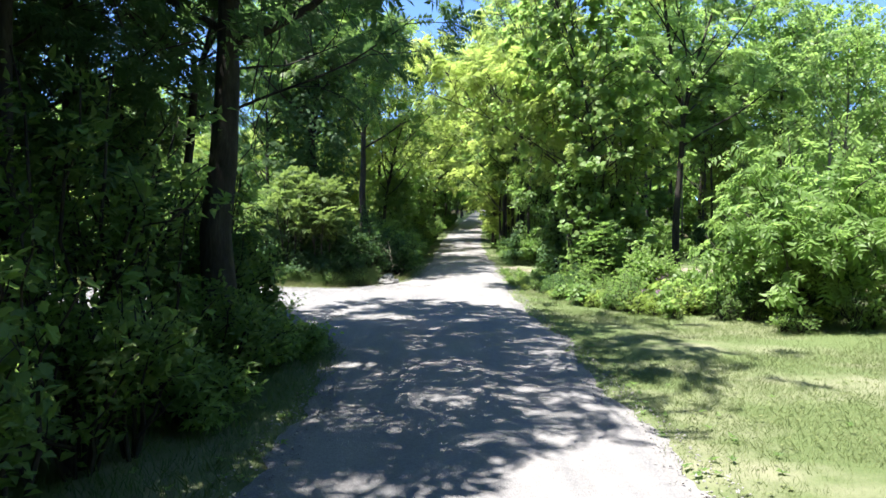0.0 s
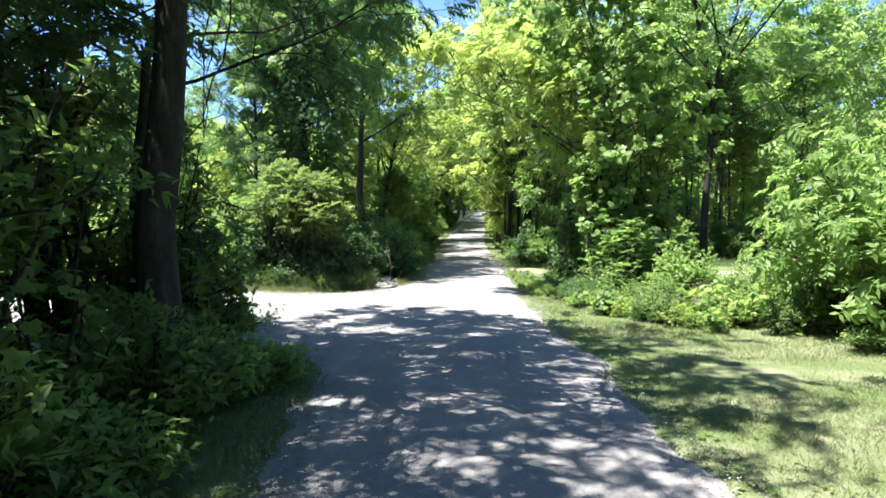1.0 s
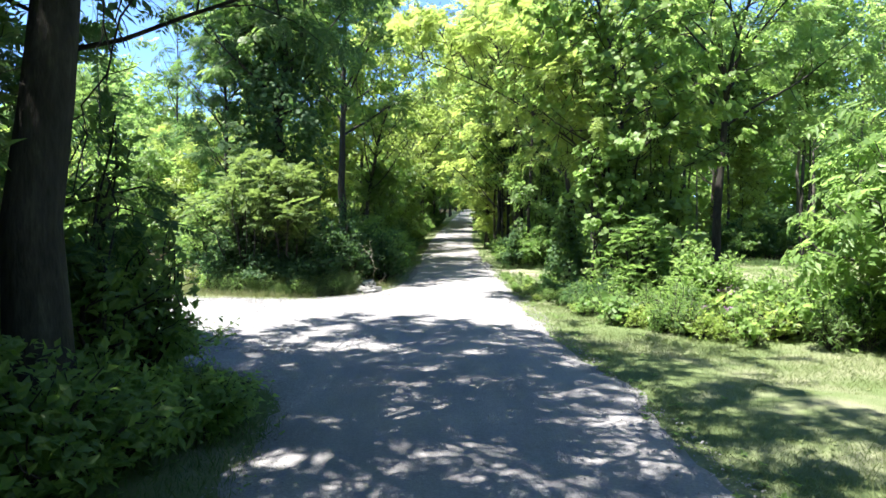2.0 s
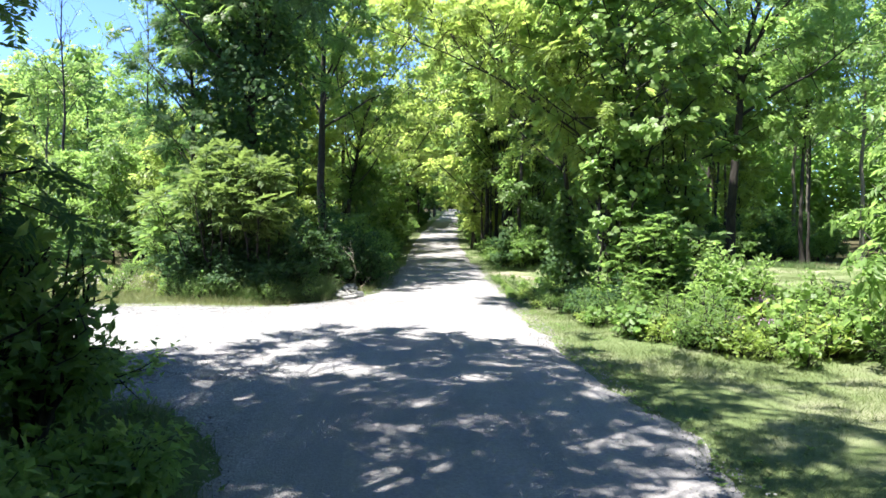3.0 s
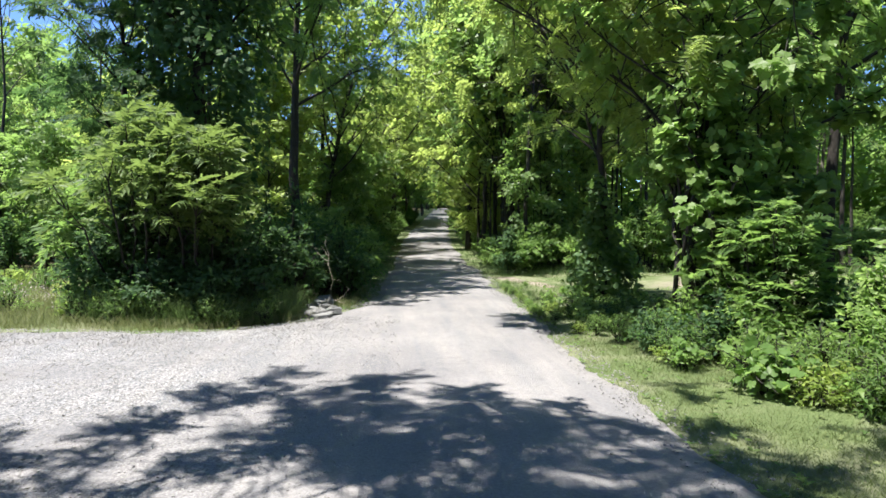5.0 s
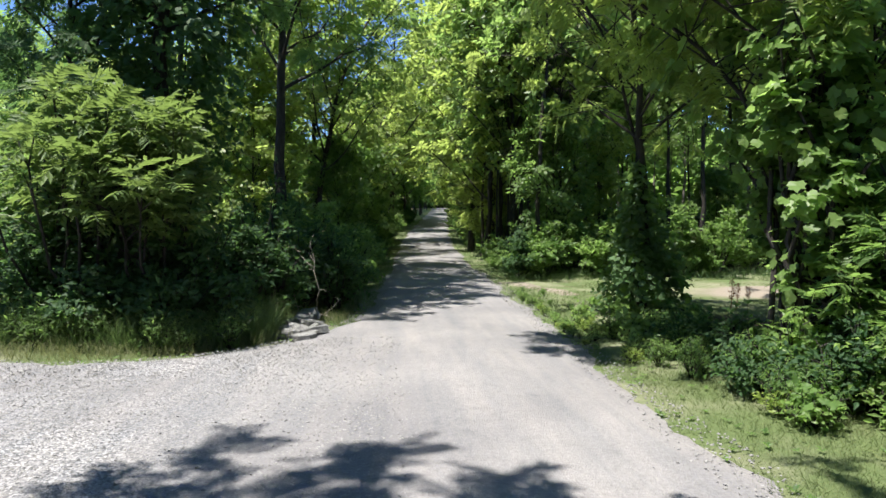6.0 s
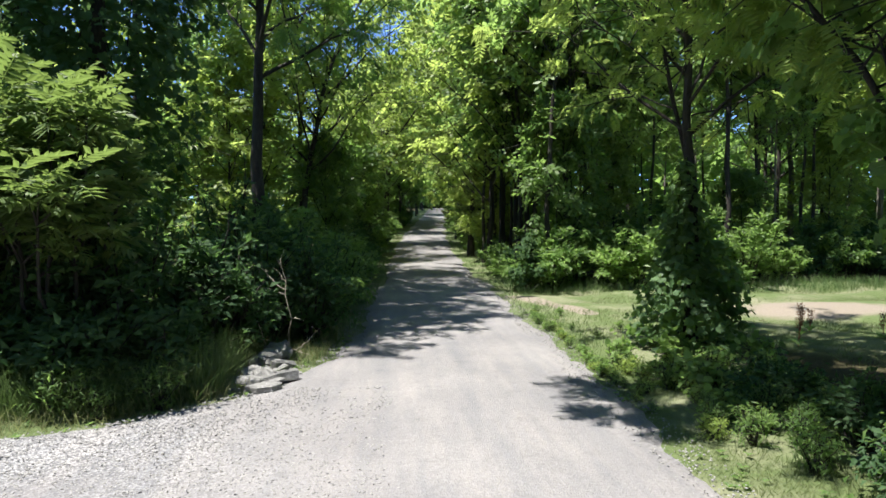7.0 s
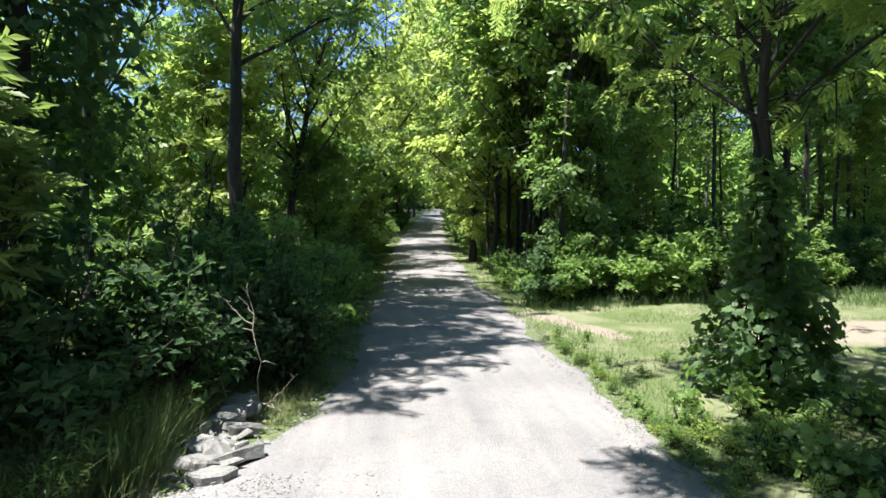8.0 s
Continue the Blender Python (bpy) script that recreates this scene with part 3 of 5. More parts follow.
def sumac(seed, x, y, wide, tall, lowest, stems, size, mat, deep=1.0):
    """Crooked stems, each ending in an arching crown of long feathered leaves; together a closed dome."""
    r = np.random.default_rng(seed)
    frond = [pinnate_leaf(r, 7, 0.31, 0.135, r.uniform(0.3, 0.75), 0.9) for _ in range(6)]
    wood, crowns = [], []
    for i in range(stems):
        az, out = 2.4 * i + r.uniform(-0.3, 0.3), math.sqrt((i + r.uniform(0.2, 0.8)) / stems)
        lump = 1 + 0.16 * math.sin(3 * az + seed) + r.uniform(-0.08, 0.08)
        end = np.array([math.cos(az) * out * wide * lump, math.sin(az) * out * wide * deep * lump, max(lowest, lowest + (tall - lowest) * (1 - out ** 2.4) * r.uniform(0.72, 1.05))])
        foot = np.array([math.cos(az), math.sin(az) * deep, 0]) * 0.3 * wide * r.uniform(0, 1)
        mid = foot * 0.6 + end * 0.45
        t = np.linspace(0, 1, 8)[:, None]
        st = foot * (1 - t) ** 2 + 2 * t * (1 - t) * mid + t * t * end + r.normal(0, 0.012, (8, 3)) * tall
        st[0] = foot - np.array([0, 0, 0.08])
        wood.append(tube(st, np.linspace(0.026, 0.009, 8), 6))
        crowns.append((st[-1], np.array([math.cos(az) * out, math.sin(az) * out, 0]), 1.0))
        for _ in range(2):
            k = r.integers(4, 7)
            tw = bough(r, st[k], (st[k] - st[k - 1]) * 2 + r.normal(0, 0.4, 3) * np.array([1, 1, 0.4]), r.uniform(0.3, 0.6), 5, 0.12, 0.1)
            if tw[-1][2] > lowest * 0.8:
                wood.append(tube(tw, np.linspace(0.013, 0.006, 5), 5))
                crowns.append((tw[-1], np.array([math.cos(az) * out, math.sin(az) * out, 0]), 0.8))
    at, ahead, up, big = [], [], [], []
    for c, away, vigour in crowns:
        n = int(r.integers(9, 13) * vigour)
        for k in range(n):
            az = 2.4 * k + r.uniform(-0.3, 0.3)
            lift = 1.05 - 1.35 * (k / n) + r.uniform(-0.15, 0.15)
            d = np.array([math.cos(az) * math.cos(lift), math.sin(az) * math.cos(lift), math.sin(lift)]) + 0.25 * away
            at.append(c - np.array([0, 0, 0.2 * k / n]))
            ahead.append(d)
            up.append(np.array([0, 0, 1.0]) - 0.4 * d + r.normal(0, 0.15, 3))
            big.append(size * r.uniform(0.7, 1.15))
    at, ahead, up, big = np.array(at), np.array(ahead), np.array(up), np.array(big)
    wv, wf = join(wood)
    root = new("sumac")
    root.matrix_basis = pose(x, y, float(land(x, y)))
    part("woody_frame", fast_mesh("woody_frame", wv, wf, BARK, True), root)
    order = np.argsort(at[:, 1] - 0.6 * at[:, 2])
    near, rest = order[:290], order[290:]
    single_leaves("frond", frond, root, mat, at[near], ahead[near], up[near], big[near], r)
    if len(rest):
        lv, lf = spread_leaves(frond, at[rest], ahead[rest], up[rest], big[rest], r)
        part("foliage", fast_mesh("foliage", lv, lf, mat), root)
    return tagged(root, "sumac bush with bright feathered leaves over a dark inside", "shrub", "sumac bushes")


def again(ob, x, y, turn, size=1.0):
    c = copy_thing(ob, pose(x, y, float(land(x, y)), 0, 0, turn))
    c.scale = (size, size, size)
    return c


build_ground()
build_lanes()

# ---- small leaf shapes for trees farther off ----
def spray(r, pairs=3):
    """A cheap tuft of leaflets, for crowns seen from afar."""
    out = []
    for i in range(2 * pairs + 1):
        t = 0.15 + 0.75 * (i // 2) / pairs
        s = -1 if i % 2 else 1
        a = radians(r.uniform(40, 75)) if i < 2 * pairs else 0
        d = np.array([s * math.sin(a), math.cos(a), r.uniform(-0.5, 0.1)])
        n = np.array([d[1], -d[0], r.uniform(-0.3, 0.3)])
        c = np.array([0, t, 0.08 * t - 0.3 * t * t])
        length, w = r.uniform(0.3, 0.46), r.uniform(0.15, 0.22)
        out.append((np.array([c, c + d * length * 0.45 - n * w / 2, c + d * length, c + d * length * 0.45 + n * w / 2]), np.array([(0, 1, 2), (0, 2, 3)])))
    return join(out)


SPRAY = [spray(TR) for _ in range(6)]
FLAT = [(np.array([(0, 0, 0), (-0.24, 0.45, 0.08), (0, 1, -0.12), (0.24, 0.45, 0.04)]), np.array([(0, 1, 2), (0, 2, 3)])),
        (np.array([(0, 0, 0), (-0.3, 0.5, 0.0), (0, 0.95, -0.25), (0.28, 0.42, 0.1)]), np.array([(0, 1, 2), (0, 2, 3)]))]
R = np.random.default_rng(5)

# ---- shade trees by the start of the lane ----
SHADE = [  # seed, x, y, height, trunk, crown from, reach, limbs, leaves, lean
    (22, -5.0, 2.6, 9.5, 0.20, 0.40, 3.3, 22, 800, (0.0, 0.8)),
    (23, -4.4, -4.0, 10.0, 0.20, 0.30, 3.6, 20, 1100, (0.0, 0.0)),
    (24, -7.6, 6.5, 9.0, 0.16, 0.15, 3.6, 24, 1800, (0.0, 0.0)),
    (25, -5.2, 8.8, 8.0, 0.09, 0.15, 2.6, 22, 1500, (-0.2, 0.6)),
    (26, -6.4, 2.2, 9.0, 0.15, 0.12, 3.4, 24, 1000, (0.0, 0.0)),
    (27, -9.5, 6.3, 9.5, 0.15, 0.12, 3.6, 24, 1300, (0.0, 0.0)),
    (28, -8.0, -2.0, 11.0, 0.16, 0.15, 4.2, 22, 2200, (0.0, 0.0)),
    (29, -4.0, 5.9, 8.8, 0.09, 0.42, 3.1, 22, 560, (1.2, 0.2)),
    (18, -5.2, 7.2, 7.5, 0.08, 0.2, 2.3, 22, 1500, (0.0, 0.0)),
    (19, -6.4, 9.2, 7.8, 0.08, 0.2, 2.8, 22, 1500, (0.0, 1.0)),
    (13, -4.0, 9.9, 8.9, 0.095, 0.40, 3.5, 30, 2800, (1.4, 1.4)),
]
tree("shade_tree", 21, -2.7, 7.5, "tall dark-barked tree overhanging the gravel lane", LEAF_DARK_SHADED, split=True, height=9.5, girth=0.22, crown_from=0.42, reach=4.0, limbs=24, twigs=8, leaves=1400, leaf_set=FEATHERED, leaf_size=0.5, crown_low=0.8, lean=(0.8, 0.6), rise=0.35)
for seed, x, y, tall, girth, start, reach, limbs, leaves, lean in SHADE:
    tree("shade_tree", seed, x, y, "tall shade tree in the undergrowth beside the lane" if girth > 0.1 else "slim young tree in the shade beside the lane", LEAF_DARK_SHADED, split=True, height=tall, girth=girth, crown_from=start, reach=reach, limbs=limbs, twigs=7, leaves=int(1.4 * leaves), leaf_set=FEATHERED if girth < 0.1 or seed == 22 else SPRAY, leaf_size=0.6 if girth > 0.1 else 0.38, lean=lean, rise=0.35)

# ---- the corner beyond the crossing ----
tree("lane_tree", 31, -3.6, 28.2, "slender dark-trunked tree in green leaf", LEAF_MID, split=True, height=12.5, girth=0.19, crown_from=0.42, reach=3.4, limbs=18, twigs=6, leaves=1500, leaf_set=FEATHERED, leaf_size=0.5)
tree("ivy_hung_tree", 32, -4.6, 22.1, "dark tree hung with climbing ivy", LEAF_MID, split=True, height=11, girth=0.19, crown_from=0.46, reach=2.9, limbs=28, twigs=7, leaves=2600, leaf_set=FEATHERED, leaf_size=0.45, lean=(0.3, 2.4), crown_low=0.9, rise=0.6)
tree("shaded_tree", 36, -6.3, 22.7, "dark leafy tree standing among the thicket", LEAF_DARK_SHADED, height=8.6, girth=0.1, crown_from=0.32, reach=2.1, limbs=22, twigs=6, leaves=1500, leaf_set=FEATHERED, leaf_size=0.42, rise=0.6)
sumac(33, -3.7, 19.35, 0.8, 3.35, 2.0, 11, 0.42, LEAF_SUMAC, 1.0)
sumac(34, -4.7, 19.6, 1.3, 3.75, 1.9, 14, 0.42, LEAF_SUMAC, 0.9)
sumac(37, -6.0, 20.9, 1.0, 2.9, 1.2, 14, 0.40, LEAF_MID)
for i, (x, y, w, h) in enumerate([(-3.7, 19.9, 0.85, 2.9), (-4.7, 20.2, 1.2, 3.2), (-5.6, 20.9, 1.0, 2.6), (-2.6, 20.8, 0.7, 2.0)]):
    shrub("thicket_bush", 190 + i, x, y, "tall shaded bush at the heart of the thicket", LEAF_DARK_SHADED, wide=w, tall=h, stems=30, leaves=int(2600 * w), leaf_set=OVAL, leaf_size=0.14, fill=0.15)
# The first three take the darker green, the hedge's shade put into colour
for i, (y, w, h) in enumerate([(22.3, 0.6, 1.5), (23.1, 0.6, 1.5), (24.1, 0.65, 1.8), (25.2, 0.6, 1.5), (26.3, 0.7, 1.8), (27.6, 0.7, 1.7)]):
    shrub("hedge_bush", 210 + i, float(lane_middle(y)) - HALF - 0.28 - 0.35 * w, y, "bush crowding the edge of the lane, nearest three darkened for shade", LEAF_DARK_SHADED if i < 3 else LEAF_MID, group="bushes at the lane's edge", wide=w, tall=h, stems=22, leaves=int(2600 * w), leaf_set=OVAL, leaf_size=0.12, fill=0.15)
shrub("sumac", 35, -6.8, 25.5, "sumac bush with long feathered leaves", LEAF_BRIGHT, wide=1.6, tall=3.6, stems=18, leaves=420, leaf_set=FEATHERED, leaf_size=0.55, droop=-0.3)
# Dark leaf colour stands in for the shade under the sumacs
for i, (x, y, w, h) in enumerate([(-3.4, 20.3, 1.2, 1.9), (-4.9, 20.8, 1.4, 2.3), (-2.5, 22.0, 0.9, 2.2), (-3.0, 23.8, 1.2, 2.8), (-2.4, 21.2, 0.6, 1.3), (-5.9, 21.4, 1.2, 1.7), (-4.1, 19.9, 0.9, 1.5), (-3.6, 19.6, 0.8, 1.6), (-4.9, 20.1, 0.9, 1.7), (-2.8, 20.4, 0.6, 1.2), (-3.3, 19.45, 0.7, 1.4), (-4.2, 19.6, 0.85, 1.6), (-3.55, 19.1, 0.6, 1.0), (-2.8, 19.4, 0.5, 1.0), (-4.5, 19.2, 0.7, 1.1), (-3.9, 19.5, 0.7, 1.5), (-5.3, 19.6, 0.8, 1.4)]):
    shrub("thicket_bush", 150 + i, x, y, "dense bush, leaf green darkened for the shade it stands in", LEAF_DARK_SHADED, wide=w, tall=h, stems=20, leaves=int(1500 * w), leaf_set=OVAL, leaf_size=0.13)

# ---- the far side of the lawn ----
tree("vine_covered_tree", 41, 3.85, 21.3, "slim tree with wild grape climbing its trunk", LEAF_GOLD, split=True, height=9.2, girth=0.09, crown_from=0.32, reach=3.6, limbs=26, twigs=7, leaves=850, leaf_set=FEATHERED, leaf_size=0.46, lean=(-1.4, -0.7))
# Added trees: their crowns overhang the lane to cast shade on the right
tree("leaning_tree", 51, 4.15, 21.75, "small leaning tree added to shade the right verge, feathery yellow-green leaf", LEAF_GOLD, split=True, height=6.8, girth=0.06, crown_from=0.5, reach=2.2, limbs=22, twigs=6, leaves=480, leaf_set=FEATHERED, leaf_size=0.44, lean=(-3.4, -2.6), rise=0.4)
tree("leaning_tree", 52, 4.35, 17.9, "small leaning tree added to shade the right verge, feathery yellow-green leaf", LEAF_GOLD, split=True, height=6.0, girth=0.055, crown_from=0.5, reach=1.9, limbs=24, twigs=6, leaves=1250, leaf_set=FEATHERED, leaf_size=0.42, lean=(-5.3, 0.0), rise=0.4)
tree("broadleaf_tree", 42, 4.25, 17.0, "young broad-leaved tree with hanging sprays of leaves", LEAF_BRIGHT, split=True, height=8.2, girth=0.08, crown_from=0.3, reach=2.3, limbs=38, twigs=8, leaves=8000, leaf_set=LOBED, leaf_size=0.138, droop=-0.6, lean=(-1.3, -0.3), rise=0.4)
sumac(43, 4.0, 15.7, 0.62, 2.05, 0.55, 16, 0.32, LEAF_MID)
shrub("leafy_bush", 48, 4.7, 14.3, "bright leafy bush in the weeds by the grass", LEAF_BRIGHT, wide=0.75, tall=1.3, stems=22, leaves=1900, leaf_set=OVAL, leaf_size=0.12)
for i, (x, y, w, h) in enumerate([(4.3, 14.1, 0.55, 0.95), (5.0, 14.5, 0.7, 1.1), (3.7, 15.3, 0.5, 0.8), (5.6, 13.7, 0.6, 0.9), (3.3, 16.2, 0.45, 0.7)]):
    shrub("leafy_bush", 170 + i, x, y, "low bright-leaved bush in the weeds by the grass", LEAF_BRIGHT, wide=w, tall=h, stems=18, leaves=int(2200 * w), leaf_set=OVAL, leaf_size=(0.1, 0.085)[i % 2])
tree("forked_tree", 44, 6.9, 18.7, "tall forked tree with feathery leaves", LEAF_BRIGHT, split=True, height=11.0, girth=0.12, fork=0.52, crown_from=0.38, reach=3.0, limbs=22, twigs=6, leaves=1800, leaf_set=FEATHERED, leaf_size=0.5, lean=(0.2, -0.8))
shrub("bush", 45, 6.7, 11.5, "large bush with long green leaves beside the grass", LEAF_BRIGHT, wide=2.0, tall=3.4, stems=34, leaves=1900, leaf_set=ASH, leaf_size=0.32, droop=-0.45)
shrub("bush", 46, 8.9, 11.2, "large bush with long green leaves beside the grass", LEAF_BRIGHT, wide=2.0, tall=3.3, stems=34, leaves=1900, leaf_set=ASH, leaf_size=0.32, droop=-0.45)
# Darkened leaves paint the shaded hollow below the large bushes
for i, (x, y, w, h) in enumerate([(4.7, 15.3, 0.7, 0.9), (7.6, 12.3, 1.3, 1.3), (6.2, 12.2, 0.9, 0.9)]):
    shrub("thicket_bush", 56 + i, x, y, "dense bush, leaf green darkened for the shade it stands in", LEAF_DARK_SHADED, wide=w, tall=h, stems=18, leaves=int(1500 * w), leaf_set=OVAL, leaf_size=0.12)

shrub("grape_bush", 49, 3.55, 16.5, "bush overgrown with broad grape leaves", LEAF_BRIGHT, wide=0.8, tall=5.2, stems=26, leaves=3600, leaf_set=LOBED, leaf_size=0.125, droop=-0.7, bare=0.8)
shrub("grape_bush", 50, 5.1, 17.4, "bush overgrown with broad grape leaves", LEAF_BRIGHT, wide=1.1, tall=4.6, stems=24, leaves=3000, leaf_set=LOBED, leaf_size=0.125, droop=-0.6, bare=1.4)
# Leaf colour darkened in place of the shade cast by the trees
for i, (x, y, w, h) in enumerate([(3.0, 16.3, 0.45, 0.5), (3.3, 15.6, 0.45, 0.8), (3.3, 17.4, 0.5, 0.5), (3.4, 18.6, 0.5, 0.5)]):
    shrub("leafy_bush", 180 + i, x, y, "low bush at the foot of the trees, leaves darkened for shade", LEAF_DARK_SHADED, wide=w, tall=h, stems=18, leaves=int(3000 * w), leaf_set=OVAL, leaf_size=0.075)
shrub("grape_bush", 47, 4.45, 17.1, "bush overgrown with broad grape leaves", LEAF_BRIGHT, wide=0.95, tall=4.2, stems=24, leaves=2600, leaf_set=LOBED, leaf_size=0.125, droop=-0.6, bare=1.3)

# ---- undergrowth below the shade trees ----
# Bushes under a metre take the bright leaf, standing in for sun flecks
for i, (x, y, w, h) in enumerate([(-3.5, 3.2, 1.5, 3.4), (-3.3, 5.4, 1.5, 3.4), (-4.8, 8.6, 1.8, 3.2), (-3.3, 9.0, 1.1, 2.0), (-5.4, 5.6, 1.9, 4.4), (-2.5, 4.3, 0.9, 1.5), (-2.4, 6.6, 0.9, 1.3), (-3.3, 10.4, 0.8, 0.9), (-2.2, 5.4, 0.6, 0.7), (-2.4, 2.6, 0.7, 1.5), (-2.0, 8.4, 0.55, 0.5), (-2.3, 7.6, 0.7, 0.8), (-4.6, 10.6, 1.0, 1.4), (-6.4, 9.6, 1.7, 3.0), (-4.6, 9.2, 1.3, 5.0), (-5.6, 7.6, 1.3, 4.6), (-3.05, 8.6, 0.7, 2.8), (-2.95, 9.5, 0.6, 1.9)]):
    shrub("undergrowth_bush", 60 + i, x, y, "leafy bush below the trees, the low ones lightened for sun flecks" if y < 8.5 else "leafy green bush at the corner of the side lane", LEAF_BRIGHT if h < 1 else LEAF_MID, wide=w, tall=h, stems=22, leaves=int((3600 if h < 1.6 else 1700) * w), leaf_set=OVAL, leaf_size=0.09 if h < 1.6 else 0.13, fill=0.2)

# Bright leaf colour imitates sunlit leaves against the dark undergrowth
for i, (x, y, w, h) in enumerate([(-2.35, 3.3, 0.5, 2.0), (-2.8, 2.6, 0.6, 2.4), (-2.3, 4.6, 0.45, 1.7), (-2.6, 5.8, 0.5, 2.1), (-3.1, 4.0, 0.6, 2.8)]):
    shrub("grape_bush", 240 + i, x, y, "straggling vine with a few broad leaves, coloured as if sunlit", LEAF_BRIGHT, wide=w, tall=h, stems=8, leaves=int(420 * w), leaf_set=LOBED, leaf_size=0.10, droop=-0.5, bare=0.6)

# ---- herbs at the edge of the lawn ----
herb = []
for i in range(4):
    herb.append(shrub("tall_herb", 110 + i, (3.2, 4.0, 4.9, 5.8)[i], (14.4, 13.5, 12.4, 13.2)[i], ("bright leafy weed at the edge of the grass", "narrow-leaved green weed at the edge of the grass", "bright leafy weed at the edge of the grass", "broad-leaved weed at the edge of the grass")[i], (LEAF_BRIGHT, LEAF_MID, LEAF_GOLD, LEAF_BRIGHT)[i], category="weed", group="weeds by the lawn", wide=0.45, tall=(0.6, 0.85, 0.5, 0.7)[i], stems=16, leaves=(320, 360, 280, 130)[i], leaf_set=(OVAL, NARROW, OVAL, LOBED)[i], leaf_size=(0.10, 0.16, 0.12, 0.13)[i]))
for k in range(95):
    y = R.uniform(10.2, 16.4)
    in_deep = R.uniform(0, 1) ** 1.3 * 3.0
    x = 2.35 + (14.9 - y) * 0.72 + in_deep + max(0, y - 14.3) * 0.7
    again(herb[R.integers(0, 4)], x, y, R.uniform(0, 360), R.uniform(0.45, 0.8) + 0.28 * in_deep * R.uniform(0.4, 1))
for k in range(26):
    y = R.uniform(15.9, 18.3)
    x = R.uniform(2.5 + max(0, 17.2 - y) * 0.5, 5.2)
    again(herb[(1, 3, 0, 1)[k % 4]], x, y, R.uniform(0, 360), R.uniform(0.28, 0.5) + 0.09 * (x - 2))
for k in range(16):
    again(herb[3 if k % 2 else 0], R.uniform(2.4, 4.4), R.uniform(18.6, 20.9), R.uniform(0, 360), R.uniform(0.4, 0.75))
for k in range(26):
    again(herb[R.integers(0, 4)], R.uniform(2.3, 3.5), R.uniform(17.6, 20.6), R.uniform(0, 360), R.uniform(0.22, 0.45))
for k in range(18):
    again(herb[R.integers(0, 4)], R.uniform(-16, -6.0), R.uniform(22, 29), R.uniform(0, 360), R.uniform(0.6, 1.1))

for k in range(46):
    y = R.uniform(18.4, 25.5)
    again(herb[(0, 2, 1, 3)[k % 4]], float(lane_middle(y)) + HALF + 0.08 + R.exponential(0.22), y, R.uniform(0, 360), R.uniform(0.12, 0.27))

for k in range(46):
    y = R.uniform(18.9, 23.5)
    again(herb[(1, 0, 1, 2)[k % 4]], R.uniform(-13, -5.2), y, R.uniform(0, 360), R.uniform(0.35, 0.75))

# ---- woodland ----
proto = []
for i in range(5):
    proto.append(tree("woodland_tree", 80 + i, (-7.6, 15, 12, 19, 5.6)[i], (31.5, 37, 33.5, 31, 33.4)[i], "tall slender woodland tree among others", (LEAF_GOLD, LEAF_MID, LEAF_BRIGHT, LEAF_BRIGHT, LEAF_GOLD)[i], PALE_BARK if i == 3 else BARK, group="woodland trees", height=(12, 12, 13, 12, 11.5)[i], girth=(0.13, 0.12, 0.1, 0.12, 0.13)[i], crown_from=(0.2, 0.28, 0.48, 0.42, 0.22)[i], reach=(3.3, 3.0, 2.6, 3.2, 3.6)[i], limbs=20, twigs=5, leaves=(640, 640, 620, 600, 640)[i], leaf_set=SPRAY, leaf_size=0.68))
far_tree = []
for i in range(2):
    far_tree.append(tree("distant_tree", 86 + i, (-24, 26)[i], (52, 55)[i], "distant woodland tree in full leaf", (LEAF_MID, LEAF_BRIGHT)[i], group="distant trees", height=13, girth=0.15, crown_from=0.12, reach=4.0, limbs=16, twigs=5, leaves=380, leaf_set=SPRAY, leaf_size=1.25))
spots = [(-6.3, 22.7), (3.85, 21.3), (-3.6, 28.2), (-4.6, 22.1), (6.9, 18.7)]


def clear_of(x, y, gap):
    return all((x - a) ** 2 + (y - b) ** 2 > gap * gap for a, b in spots)


# rows that close over the lane
y = 25.0
while y < 64:
    for s in (-1, 1):
        yy = y + R.uniform(-0.8, 0.8)
        x = float(lane_middle(yy)) + s * (HALF + (R.uniform(1.3, 2.4) if yy < 36 else R.uniform(0.9, 1.9)) + (1.4 if s < 0 else 0))
        if yy < (31 if s > 0 else 30) or not clear_of(x, yy, 1.8) or (s < 0 and R.uniform(0, 1) < 0.4):
            continue
        spots.append((x, yy))
        # The left row takes darker greens, standing in for its shaded side
        again(proto[(0, 4, 2, 0)[R.integers(0, 4)] if s > 0 else (1, 2, 1, 0)[R.integers(0, 4)]], x, yy, R.uniform(0, 360), R.uniform(0.45, 0.66) if R.uniform(0, 1) < 0.45 else R.uniform(0.8, 1.05))
    y += 3.3
# tall ones that meet over the lane
for k in range(3):
    y = 44 + 6 * k
    again(proto[(0, 4)[k % 2]], float(lane_middle(y)) + (HALF + 0.7) * (-1) ** k, y, R.uniform(0, 360), R.uniform(1.2, 1.3))
# Added tree, its high crown placed to shade the trunk of lane_tree
again(proto[2], -5.4, 25.6, 140, 0.95)
arch = []
for i in range(2):
    arch.append(tree("arching_tree", 64 + i, (-2.9, 4.4)[i], (31.6, 36.5)[i], "tree leaning over the lane in yellow-green leaf", (LEAF_GOLD, LEAF_BRIGHT)[i], turn=180 * i, group="trees arching over the lane", height=(10.5, 11.5)[i], girth=0.12, crown_from=0.3, reach=3.2, limbs=24, twigs=6, leaves=650, leaf_set=SPRAY, leaf_size=0.6, lean=(3.0, 0)))
